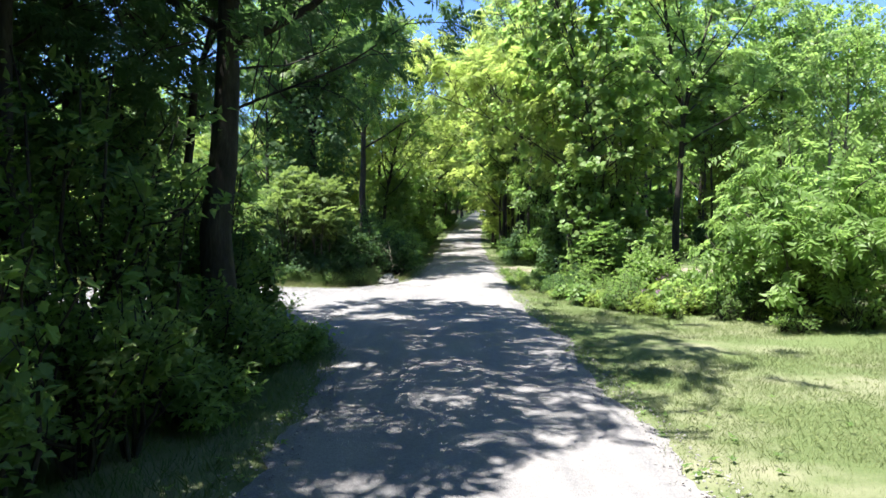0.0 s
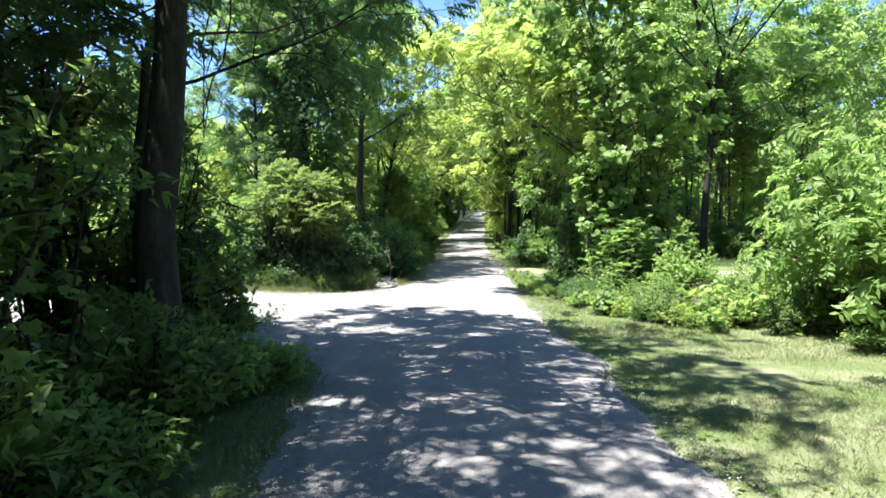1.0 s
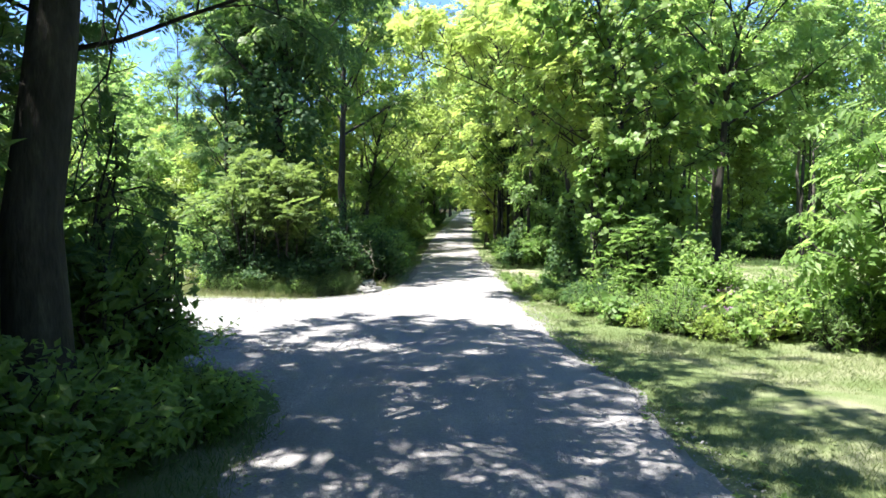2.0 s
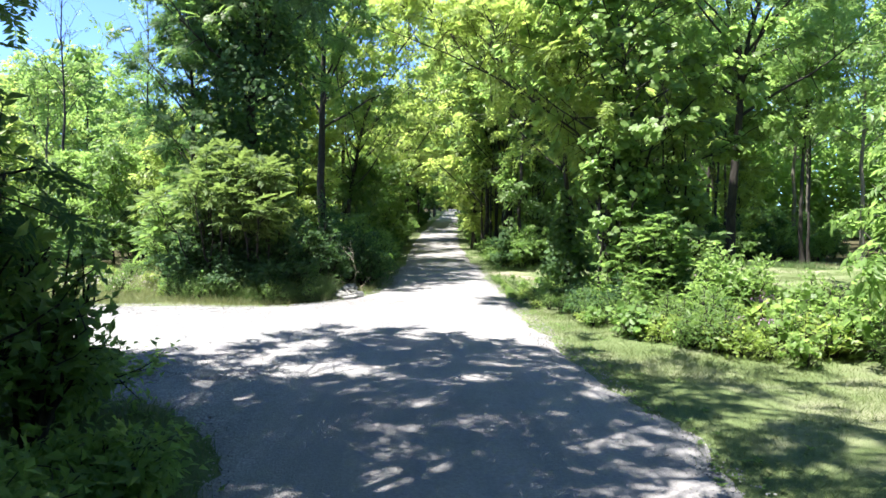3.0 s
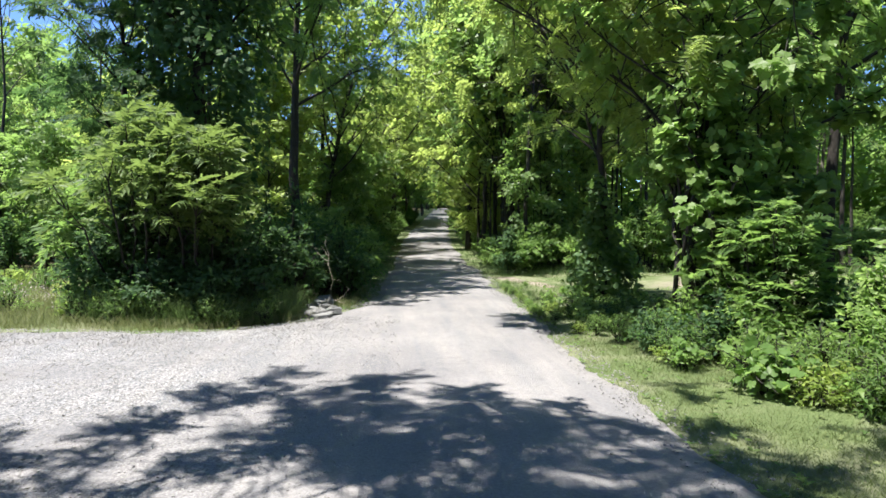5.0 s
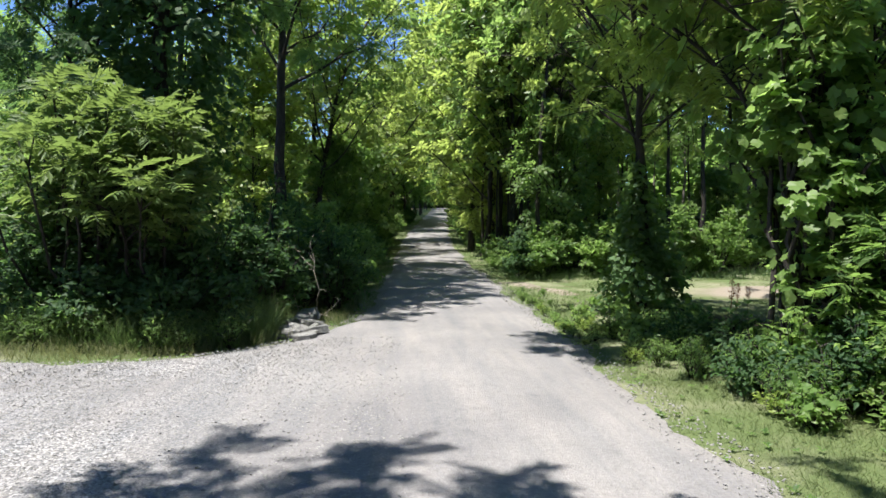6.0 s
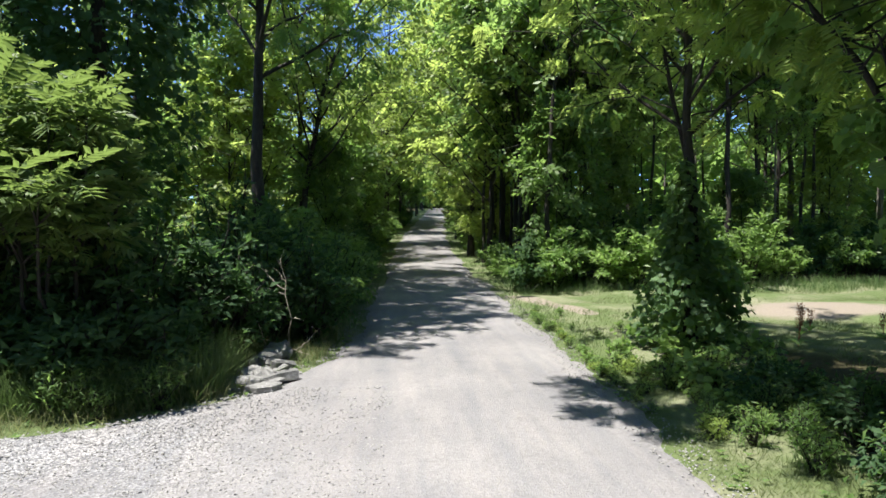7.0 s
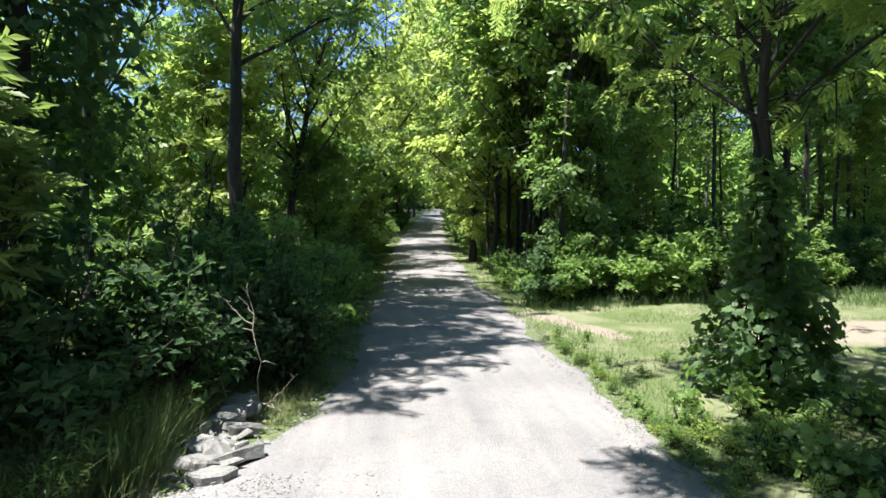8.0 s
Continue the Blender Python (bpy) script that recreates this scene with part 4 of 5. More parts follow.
for k in range(14):
    y = 34.5 + 2.4 * k + R.uniform(-0.5, 0.5)
    s = -1 if k % 4 == 3 else 1
    again(arch[R.integers(0, 2)], float(lane_middle(y)) + s * (HALF + R.uniform(1.2, 2.0)), y, (180 if s > 0 else 0) + R.uniform(-35, 35), R.uniform(0.75, 1.05) + 0.012 * k)
stem = []
for i in range(2):
    stem.append(tree("sapling", 74 + i, (4.6, 6.2)[i], (39.0, 36.0)[i], "slim dark-stemmed sapling with a high crown", (LEAF_MID, LEAF_BRIGHT)[i], (BARK, PALE_BARK)[i], group="saplings in the woods", height=9.5, girth=0.075, crown_from=0.5, reach=1.9, limbs=16, twigs=5, leaves=420, leaf_set=SPRAY, leaf_size=0.5, lean=((0.7, 0.2), (-0.5, 0.4))[i]))
for k in range(34):
    y = R.uniform(33, 50)
    x = float(lane_middle(y)) + HALF + 0.7 + R.uniform(0, 1) ** 1.2 * 11
    again(stem[0 if R.uniform(0, 1) < 0.65 else 1], x, y, R.uniform(0, 360), R.uniform(0.75, 1.15))
# young growth that fills the sides of the lane
young = []
for i in range(2):
    young.append(tree("young_tree", 70 + i, (-4.8, 4.9)[i], (30.4, 31.8)[i], "young leafy tree at the side of the lane", (LEAF_GOLD, LEAF_MID)[i], group="young trees along the lane", height=(6.0, 5.2)[i], girth=0.06, crown_from=0.08, reach=1.7, limbs=24, twigs=5, leaves=900, leaf_set=SPRAY, leaf_size=0.5))
for k in range(11):
    y = 30.2 + 2.1 * k
    if k % 2:
        # Mostly the darker young tree here, painting the left side's shade
        again(young[0 if R.uniform(0, 1) < 0.3 else 1], float(lane_middle(y)) - HALF - R.uniform(1.4, 2.4), y, R.uniform(0, 360), R.uniform(0.75, 1.1))
    if k > 4:
        again(young[0 if R.uniform(0, 1) < 0.85 else 1], float(lane_middle(y)) + HALF + R.uniform(1.2, 2.2), y + 0.6, R.uniform(0, 360), R.uniform(0.7, 1.05))
for k in range(3):
    again(young[k % 2], 7.0 + 4.2 * k + R.uniform(-0.4, 0.4), 33 + R.uniform(-0.5, 2.0), R.uniform(0, 360), R.uniform(0.6, 0.9))
# the woods on both hands
count = 0
for _ in range(3000):
    x, y = R.uniform(-34, 36), R.uniform(22, 52)
    if off_road(x, y) < 3.5 or (y < 31.5 and -3 < x < 18) or (y < 30 and x > -22 and x < -6) or (y < 26 and -6 <= x < 0):
        continue
    if not clear_of(x, y, 3.2):
        continue
    spots.append((x, y))
    small = 0.62 if (x < -7 and y < 42) else 1.05 if x > 4 else 0.95
    again(proto[(1, 2, 3, 1, 0)[R.integers(0, 5)] if x < 4 else (2, 3, 2, 1)[R.integers(0, 4)]], x, y, R.uniform(0, 360), small * R.uniform(0.85, 1.1))
    count += 1
    if count >= 38:
        break
for k in range(9):
    again(proto[2], 4.6 + 1.6 * k + R.uniform(-0.3, 0.3), 32.2 + R.uniform(-0.7, 4.5), R.uniform(0, 360), R.uniform(0.72, 0.95))
for k in range(8):
    again(proto[R.integers(0, 5)], 12.5 + k * 1.9 + R.uniform(-0.4, 0.4), 19.5 + 1.3 * k + R.uniform(-1, 1), R.uniform(0, 360), R.uniform(0.6, 0.72))
for k in range(44):
    y = 64 + 2.0 * k
    s = -1 if k % 2 else 1
    again(far_tree[R.integers(0, 2)], float(lane_middle(y)) + s * (HALF + R.uniform(0.8, 6)), y, R.uniform(0, 360), R.uniform(0.8, 1.1))
for k in range(9):
    again(far_tree[R.integers(0, 2)], 2.5 + 1.6 * k, 153 + R.uniform(-1, 3), R.uniform(0, 360), R.uniform(0.7, 1.0))
tree("bare_tree", 99, -18.5, 39.0, "dead tree with bare grey branches", LEAF_MID, BARK, split=True, height=16.5, girth=0.10, crown_from=0.45, reach=2.6, limbs=16, twigs=4, leaves=60, leaf_set=SPRAY, leaf_size=0.4, rise=1.2)
tree("bare_tree", 98, -14.5, 39.5, "dead tree with bare grey branches", LEAF_MID, BARK, split=True, height=15.5, girth=0.09, crown_from=0.45, reach=2.4, limbs=16, twigs=4, leaves=120, leaf_set=SPRAY, leaf_size=0.4, rise=1.2)

low = []
for i in range(4):
    low.append(shrub("woodland_bush", 90 + i, (-8.4, 4.2, 6.6, -2.9)[i], (30.5, 30.5, 30.2, 25.2)[i], "leafy bush at the edge of the woods", (LEAF_MID, LEAF_BRIGHT, LEAF_BRIGHT, LEAF_DARK_SHADED)[i], group="woodland bushes", wide=(1.5, 1.2, 1.4, 1.3)[i], tall=(2.6, 1.6, 1.7, 2.3)[i], stems=16, leaves=1900, leaf_set=FLAT, leaf_size=0.19, fill=0.25))
for k in range(46):
    y = 22.6 + k * 0.95 + max(0, k - 25) * 0.8
    for s in (-1, 1):
        if s > 0 and y < 30:
            continue
        x = float(lane_middle(y)) + s * (HALF + 0.75 + R.uniform(0, 0.9))
        # Mainly dark-leaved bushes on the left, their colour standing in for shade
        again(low[(0, 3, 3, 3)[R.integers(0, 4)] if s < 0 else R.integers(0, 4)], x, y, R.uniform(0, 360), R.uniform(0.5, 0.95) * (0.6 if s > 0 and 31 < y < 52 else 1.0))
for k in range(22):
    # From the tenth on, darker leaves paint the shade of the understory
    again(low[(1, 2, 2, 0)[R.integers(0, 4)] if k < 9 else (3, 0, 3, 2)[R.integers(0, 4)]], 3.4 + k * 0.85, 30.3 + 0.012 * k * k + R.uniform(-0.4, 1.0), R.uniform(0, 360), R.uniform(0.65, 1.0))
for k in range(44):
    x = R.uniform(4, 30) * (1 if k % 2 else -1)
    again(low[(0, 3, 3, 0)[R.integers(0, 4)]], x, R.uniform(33, 48) if x > 0 else R.uniform(30, 44), R.uniform(0, 360), R.uniform(0.9, 1.5))


# unseen trees added to close the place beside and behind the walk
for k in range(16):
    a = radians(150 + 150 * k / 15)
    again(far_tree[k % 2], 17 * math.cos(a) * (-1 if k % 2 else 1) + R.uniform(-1, 1), -9 + 12 * math.sin(a) * 0.8 + R.uniform(-1, 1), R.uniform(0, 360), R.uniform(0.75, 1.0))
# Out of view on the right, made tall to cut sky light on the lane
for k in range(9):
    again(far_tree[k % 2], 14.5 + R.uniform(0, 4), -6 + 2.3 * k, R.uniform(0, 360), R.uniform(0.85, 1.05))
    again(low[k % 4], 12.5 + R.uniform(-1, 1), -5 + 2.1 * k, R.uniform(0, 360), R.uniform(0.8, 1.3))
for k in range(8):
    again(low[k % 4], -12 + R.uniform(-3.5, 3), -6 + 2.1 * k, R.uniform(0, 360), R.uniform(0.9, 1.4))
    again(low[(k + 1) % 4], -8 + R.uniform(-2, 2), -7 + 1.9 * k, R.uniform(0, 360), R.uniform(0.7, 1.2))


# Unseen row added behind the start to keep sky light off the lane
for k in range(14):
    again(far_tree[k % 2], -11 + 1.75 * k + R.uniform(-0.5, 0.5), -6.5 + R.uniform(-2.5, 1.0) - (2.5 if abs(-11 + 1.75 * k) < 2 else 0), R.uniform(0, 360), R.uniform(0.85, 1.0))
# thicket behind the sunny verge
for k in range(15):
    again(low[(0, 3, 1, 0)[k % 4]], -6.4 - 1.15 * k, 28.6 + R.uniform(-0.8, 1.6) + 0.03 * k, R.uniform(0, 360), R.uniform(0.8, 1.3))
for k in range(7):
    again(young[1 - (k == 1 or k == 4)], -7.4 - 2.3 * k, 30.6 + R.uniform(-0.8, 1.2), R.uniform(0, 360), R.uniform(0.8, 1.1))
# thicket where the lane ends
for k in range(9):
    again(low[k % 4], 3.5 + 1.3 * k, 152.5 + R.uniform(-0.5, 1), R.uniform(0, 360), R.uniform(1.3, 1.9))


def far_woods():
    """The woods beyond: a deep belt of leaves round the place, open along the lane."""
    r = np.random.default_rng(77)
    n = 100000
    a = r.uniform(-1.25, 1.25, n)
    d = r.uniform(56, 80, n)
    x, y = d * np.sin(a), 8 + d * np.cos(a)
    top = 10.5 + 2.0 * np.sin(9 * a) + 1.5 * np.sin(23 * a + 1) + 0.9 * np.sin(61 * a) + (d - 56) * 0.1
    z = top * r.uniform(0, 1, n)
    keep = np.abs(x - lane_middle(y)) > 3.5
    # belt behind the lane's end
    m = 9000
    x2, y2, z2 = r.uniform(-12, 34, m), r.uniform(154, 164, m), 13 * r.uniform(0, 1, m) ** 0.8
    x2, y2, z2 = np.concatenate([x2, r.uniform(0, 20, 5000)]), np.concatenate([y2, r.uniform(153.5, 157, 5000)]), np.concatenate([z2, 4 * r.uniform(0, 1, 5000) ** 1.5])
    x, y, z = np.concatenate([x[keep], x2]), np.concatenate([y[keep], y2]), np.concatenate([z[keep], z2])
    # sides and rear, out of the light's way
    m = 26000
    b = r.uniform(1.25, 2 * math.pi - 1.25, m)
    d = r.uniform(26, 40, m)
    x, y, z = np.concatenate([x, d * np.sin(b)]), np.concatenate([y, 8 + d * np.cos(b)]), np.concatenate([z, 8 * r.uniform(0, 1, m) ** 0.8])
    ok = (off_road(x, y) > 2.0) | (y > 153)
    x, y, z = x[ok], y[ok], z[ok]
    n = len(x)
    at = np.stack([x, y, z + land(x, y)], 1)
    ahead = r.normal(0, 1, (n, 3)) * np.array([1, 1, 0.5]) + np.array([0, 0, -0.3])
    up = np.array([0, 0, 1.0]) + r.normal(0, 0.5, (n, 3))
    lv, lf = spread_leaves(FLAT, at, ahead, up, r.uniform(0.65, 1.2, n), r)
    tagged(new("far_woods", fast_mesh("far_woods", lv, lf, LEAF_MID)), "belt of distant green woods behind the trees", "woods", kind="stuff")


far_woods()


# ---- climbers ----
def climber(name, label, mat, foot, spine_top, rings, leaves, size, seed, droop=-0.7, single=0):
    """Leaves round a trunk. rings: (height, radius)."""
    r = np.random.default_rng(seed)
    hs, rs = np.array([q[0] for q in rings]), np.array([q[1] for q in rings])
    z = r.uniform(hs[0], hs[-1], leaves * 2)
    rad = np.interp(z, hs, rs)
    z, rad = z[r.uniform(0, rs.max(), leaves * 2) < rad][:leaves], rad[r.uniform(0, rs.max(), leaves * 2) < rad][:leaves]
    n = min(len(z), len(rad))
    z = z[:n]
    rad = np.interp(z, hs, rs)
    a = r.uniform(0, 2 * math.pi, n)
    rad = rad * np.sqrt(r.uniform(0.15, 1, n)) * (1 + 0.3 * np.sin(3 * a + 2.3 * z))
    t = z / hs[-1]
    at = np.stack([np.cos(a) * rad + spine_top[0] * t, np.sin(a) * rad + spine_top[1] * t, z], 1)
    ahead = np.stack([np.cos(a), np.sin(a), np.full(n, droop)], 1) + r.normal(0, 0.8, (n, 3))
    up = np.stack([np.cos(a) * 0.8, np.sin(a) * 0.8, np.full(n, 0.9)], 1) + r.normal(0, 0.6, (n, 3))
    scale = size * r.uniform(0.6, 1.25, n)
    root = new(name)
    root.matrix_basis = pose(foot[0], foot[1], float(land(*foot)))
    near = np.argsort(at[:, 1] + 0.2 * at[:, 2])[:single]
    rest = np.setdiff1d(np.arange(n), near)
    if single:
        single_leaves("leaf", LOBED, root, mat, at[near], ahead[near], up[near], scale[near], r)
    lv, lf = spread_leaves(LOBED, at[rest], ahead[rest], up[rest], scale[rest], r)
    stems = []
    for k in range(4):
        zz = np.linspace(0, hs[-1], 12)
        aa = k * 1.6 + zz * 0.7
        rr = np.interp(zz, hs, rs) * 0.3 + 0.03
        stems.append(tube(np.stack([np.cos(aa) * rr + spine_top[0] * zz / hs[-1], np.sin(aa) * rr + spine_top[1] * zz / hs[-1], zz - 0.05], 1), np.linspace(0.014, 0.006, 12), 4))
    sv, sf = join(stems)
    part("stem", fast_mesh("stem", sv, sf, BARK, True), root)
    part("foliage", fast_mesh("foliage", lv, lf, mat), root)
    tagged(root, label, "vine")


climber("grape_vine", "wild grape vine wrapped round a slim trunk", LEAF_BROAD, (3.85, 21.25), (-0.1, 0.1), [(0.05, 0.75), (0.5, 0.72), (1.0, 0.6), (1.4, 0.42), (2.0, 0.26), (2.7, 0.1)], 2700, 0.105, 7, single=300)
climber("ivy", "dark ivy hanging thickly round a trunk", LEAF_DARK_SHADED, (-4.6, 22.1), (0.1, 0.1), [(1.0, 0.5), (2.5, 1.05), (5.0, 1.45), (7.5, 1.2), (9.5, 0.4)], 7500, 0.125, 8)


# ---- bare vines hanging by the dark trunk ----
for k, (x, y, z0, z1) in enumerate([(-2.2, 7.7, 5.4, 2.6), (-2.05, 7.9, 4.9, 1.9), (-2.3, 8.1, 5.8, 3.0)]):
    r = np.random.default_rng(300 + k)
    t = np.linspace(0, 1, 16)
    line = np.stack([x + 0.2 * np.sin(2.6 * t + k) + np.cumsum(r.normal(0, 0.05, 16)), y + 0.12 * np.cos(3 * t + k) + np.cumsum(r.normal(0, 0.05, 16)), z0 + (z1 - z0) * t], 1)
    bits = [tube(line, np.linspace(0.012, 0.005, 16), 5)]
    for j in (3, 5, 7, 9, 11, 13):
        bits.append(tube(bough(r, line[j], r.normal(0, 1, 3) + np.array([0, 0, -0.5]), r.uniform(0.2, 0.6), 5, 0.25), np.linspace(0.005, 0.002, 5), 3))
    vv, vf = join(bits)
    tagged(new("hanging_vine", fast_mesh("hanging_vine", vv, vf, BARK, True)), "thin bare vine hanging from the tree's limbs", "vine", "hanging vines")


# ---- grass ----
def grass(name, label, points, tall, mat, seed, lean=0.35, width=0.007):
    r = np.random.default_rng(seed)
    n = len(points)
    blade = (np.array([(-0.5, 0, 0), (0.5, 0, 0), (0.32, 0.55, 0.1), (-0.32, 0.55, 0.1), (0, 1, 0.38)], float), np.array([(0, 1, 2), (0, 2, 3), (3, 2, 4)]))
    z = land(points[:, 0], points[:, 1]) - 0.02
    at = np.stack([points[:, 0], points[:, 1], z], 1)
    ahead = np.stack([r.normal(0, lean, n), r.normal(0, lean, n), np.ones(n)], 1)
    up = r.normal(0, 1, (n, 3))
    if tall < 0.1:
        blade = (np.array([(-0.5, 0, 0), (0.5, 0, 0), (0, 1, 0.3)], float), np.array([(0, 1, 2)]))
    size = tall * r.uniform(0.45, 1.15, n)
    tv = blade[0].copy()
    tv[:, 0] *= width / np.mean(tall)
    lv, lf = spread_leaves([(tv, blade[1])], at, ahead, up, size, r)
    tagged(new(name, fast_mesh(name, lv, lf, mat)), label, "grass", kind="stuff")


def scatter(seed, n, x0, x1, y0, y1, accept):
    r = np.random.default_rng(seed)
    p = np.stack([r.uniform(x0, x1, n), r.uniform(y0, y1, n)], 1)
    return p[accept(p[:, 0], p[:, 1], r)]


def patchy(x, y):
    return 0.5 + 0.25 * np.sin(1.3 * x + 0.7 * y) + 0.25 * np.sin(2.9 * x - 2.1 * y + 1) + 0.2 * np.sin(5.3 * y + 3.1 * x)


lawn = scatter(1, 210000, 1.2, 8.5, 1.5, 17.5, lambda x, y, r: (off_road(x, y) > r.exponential(0.12, len(x)) - 0.22 * patchy(3 * x, 2 * y)) & (x < 3.6 + (16 - y) * 0.75) & (patchy(x, y) + r.uniform(0, 1.2, len(x)) > 0.5))
grass("lawn_grass", "short mown grass beside the lane", lawn, 0.075, GRASS, 2, 0.75, 0.006)
clearing = scatter(3, 75000, 1.8, 16, 17.5, 31, lambda x, y, r: (off_road(x, y) > r.exponential(0.08, len(x)) - 0.1) & (np.hypot((x - 8.8) / 3.4, (y - 25.2) / 1.6) > r.uniform(0.6, 1.1, len(x))))
grass("clearing_grass", "short grass of the sunny clearing", clearing, 0.07, GRASS, 4, 0.6, 0.009)
verge = scatter(5, 70000, -14, -1.2, 17.5, 23.5, lambda x, y, r: (np.hypot((x + 1.8) / 0.6, (y - 20.2) / 1.1) > r.uniform(0.5, 1.0, len(x))) & (off_road(x, y) > r.exponential(0.12, len(x))) & (off_road(x, y) < 4.2 - r.exponential(1.0, len(x))))
grass("verge_grass", "tall rank grass beside the side lane", verge, (0.22), MEADOW, 6, 0.5, 0.007)
meadow = scatter(13, 48000, -24, -5.5, 17.8, 31, lambda x, y, r: (off_road(x, y) > 0.2) & (r.uniform(0, 1, len(x)) < 14 / (y - 4)))
grass("meadow_grass", "pale rank grass of the sunny verge", meadow, (0.32), MEADOW, 14, 0.4, 0.012)
tuft = scatter(7, 8000, -3.6, -2.15, 18.6, 21, lambda x, y, r: (off_road(x, y) > 0.12) & (np.hypot(x + 2.55, (y - 19.95) * 0.8) < r.uniform(0.1, 0.9, len(x))))
grass("grass_tussock", "tall green tussock at the corner of the lanes", tuft, (0.62), TALL_GRASS, 8, 0.3, 0.006)
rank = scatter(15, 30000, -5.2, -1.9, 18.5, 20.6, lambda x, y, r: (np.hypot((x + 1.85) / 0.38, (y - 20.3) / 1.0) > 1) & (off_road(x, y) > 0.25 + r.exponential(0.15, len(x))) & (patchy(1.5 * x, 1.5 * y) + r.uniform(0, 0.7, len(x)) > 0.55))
grass("rank_grass", "long grass at the foot of the thicket, darkened for its shade", rank, (0.55), TALL_GRASS, 16, 0.42, 0.006)
for k in range(48):
    again(herb[1], R.uniform(-5.6, -2.4), R.uniform(18.6, 19.9), R.uniform(0, 360), R.uniform(0.4, 0.8))
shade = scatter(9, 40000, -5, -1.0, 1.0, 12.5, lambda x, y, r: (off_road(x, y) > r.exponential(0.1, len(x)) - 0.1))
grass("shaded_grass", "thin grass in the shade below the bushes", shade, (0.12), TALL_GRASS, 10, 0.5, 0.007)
lane_side = scatter(11, 40000, -3.5, 9, 20, 60, lambda x, y, r: (off_road(x, y) > r.exponential(0.08, len(x)) - 0.08) & (off_road(x, y) < 0.9))
grass("lane_side_grass", "grass along the edges of the lane", lane_side, (0.2), TALL_GRASS, 12, 0.45, 0.010)


def low_weeds(name, label, points, size, mat, seed):
    """Rosettes of small broad leaves, flat on the ground."""
    r = np.random.default_rng(seed)
    n = len(points) * 6
    p = np.repeat(points, 6, axis=0)
    a = np.tile(np.arange(6) * 1.05, len(points)) + np.repeat(r.uniform(0, 6, len(points)), 6)
    at = np.stack([p[:, 0], p[:, 1], land(p[:, 0], p[:, 1]) + 0.005], 1)
    ahead = np.stack([np.cos(a), np.sin(a), r.uniform(0.25, 0.9, n)], 1)
    lv, lf = spread_leaves(OVAL, at, ahead, np.array([0, 0, 1.0]) + 0 * ahead, size * r.uniform(0.5, 1.3, n), r)
    tagged(new(name, fast_mesh(name, lv, lf, mat)), label, "weed", kind="stuff")


edge_weed = scatter(31, 4200, -4, 6, 1.5, 24, lambda x, y, r: (off_road(x, y) > -0.12) & (off_road(x, y) < r.exponential(0.35, len(x))))
low_weeds("edge_weed", "low broad-leaved weeds along the edge of the gravel", edge_weed, 0.05, LEAF_MID, 32)
lawn_weed = scatter(33, 2600, 1.8, 8, 1.5, 15, lambda x, y, r: (off_road(x, y) > 0.1) & (x < 3.6 + (16 - y) * 0.75) & (patchy(1.7 * x, 1.9 * y) > 0.45))
low_weeds("lawn_weed", "small clover-like weeds in the mown grass", lawn_weed, 0.03, GRASS, 34)


def flower_plant(x, y, tall, seed):
    """A leafy stem with a loose mauve head."""
    (wv, wf), (lv, lf) = shrub_parts(seed, 0.22, tall, 7, 110, NARROW, 0.12)
    root = new("mauve_flower")
    root.matrix_basis = pose(x, y, float(land(x, y)), 0, 0, 40 * seed)
    part("stem", fast_mesh("stem", wv, wf, TALL_GRASS, True), root)
    part("foliage", fast_mesh("foliage", lv, lf, LEAF_BROAD), root)
    r = np.random.default_rng(seed)
    for k in range(5):
        n = 34
        c = np.array([r.uniform(-0.16, 0.16), r.uniform(-0.16, 0.16), tall * r.uniform(0.85, 1.05)])
        d = r.normal(0, 1, (n, 3))
        d /= np.linalg.norm(d, axis=1, keepdims=True)
        v, f = spread_leaves([simple_leaf(0.9, 0.05, 0.05)], c + d * 0.03, d, r.normal(0, 1, (n, 3)), np.full(n, 0.022), r)
        part("flower_head", fast_mesh("flower_head", v, f, PETAL), root, "pale mauve flower head")
    tagged(root, "wild plant with pale mauve flower heads", "flower", "mauve flowers")


for k, (x, y, tall) in enumerate([(4.72, 13.75, 0.55), (4.45, 12.9, 0.38), (4.95, 13.95, 0.6), (4.2, 13.3, 0.35)]):
    flower_plant(x, y, tall, 400 + k)


def meadow_blossom():
    """Pale blossom scattered through the tall grass of the verge."""
    r = np.random.default_rng(61)
    n = 1000
    x, y = r.normal(-8.4, 1.5, n), r.normal(20.3, 0.6, n)
    ok = off_road(x, y) > 0.3
    x, y = x[ok], y[ok]
    at = np.stack([x, y, land(x, y) + r.uniform(0.12, 0.42, len(x))], 1)
    d = r.normal(0, 1, (len(x), 3))
    v, f = spread_leaves([simple_leaf(0.9, 0.05, 0.05)], at, d, r.normal(0, 1, (len(x), 3)), r.uniform(0.02, 0.045, len(x)), r)
    tagged(new("meadow_blossom", fast_mesh("meadow_blossom", v, f, PALE_PETAL)), "pale whitish blossom in the tall grass", "flower", kind="stuff")


meadow_blossom()


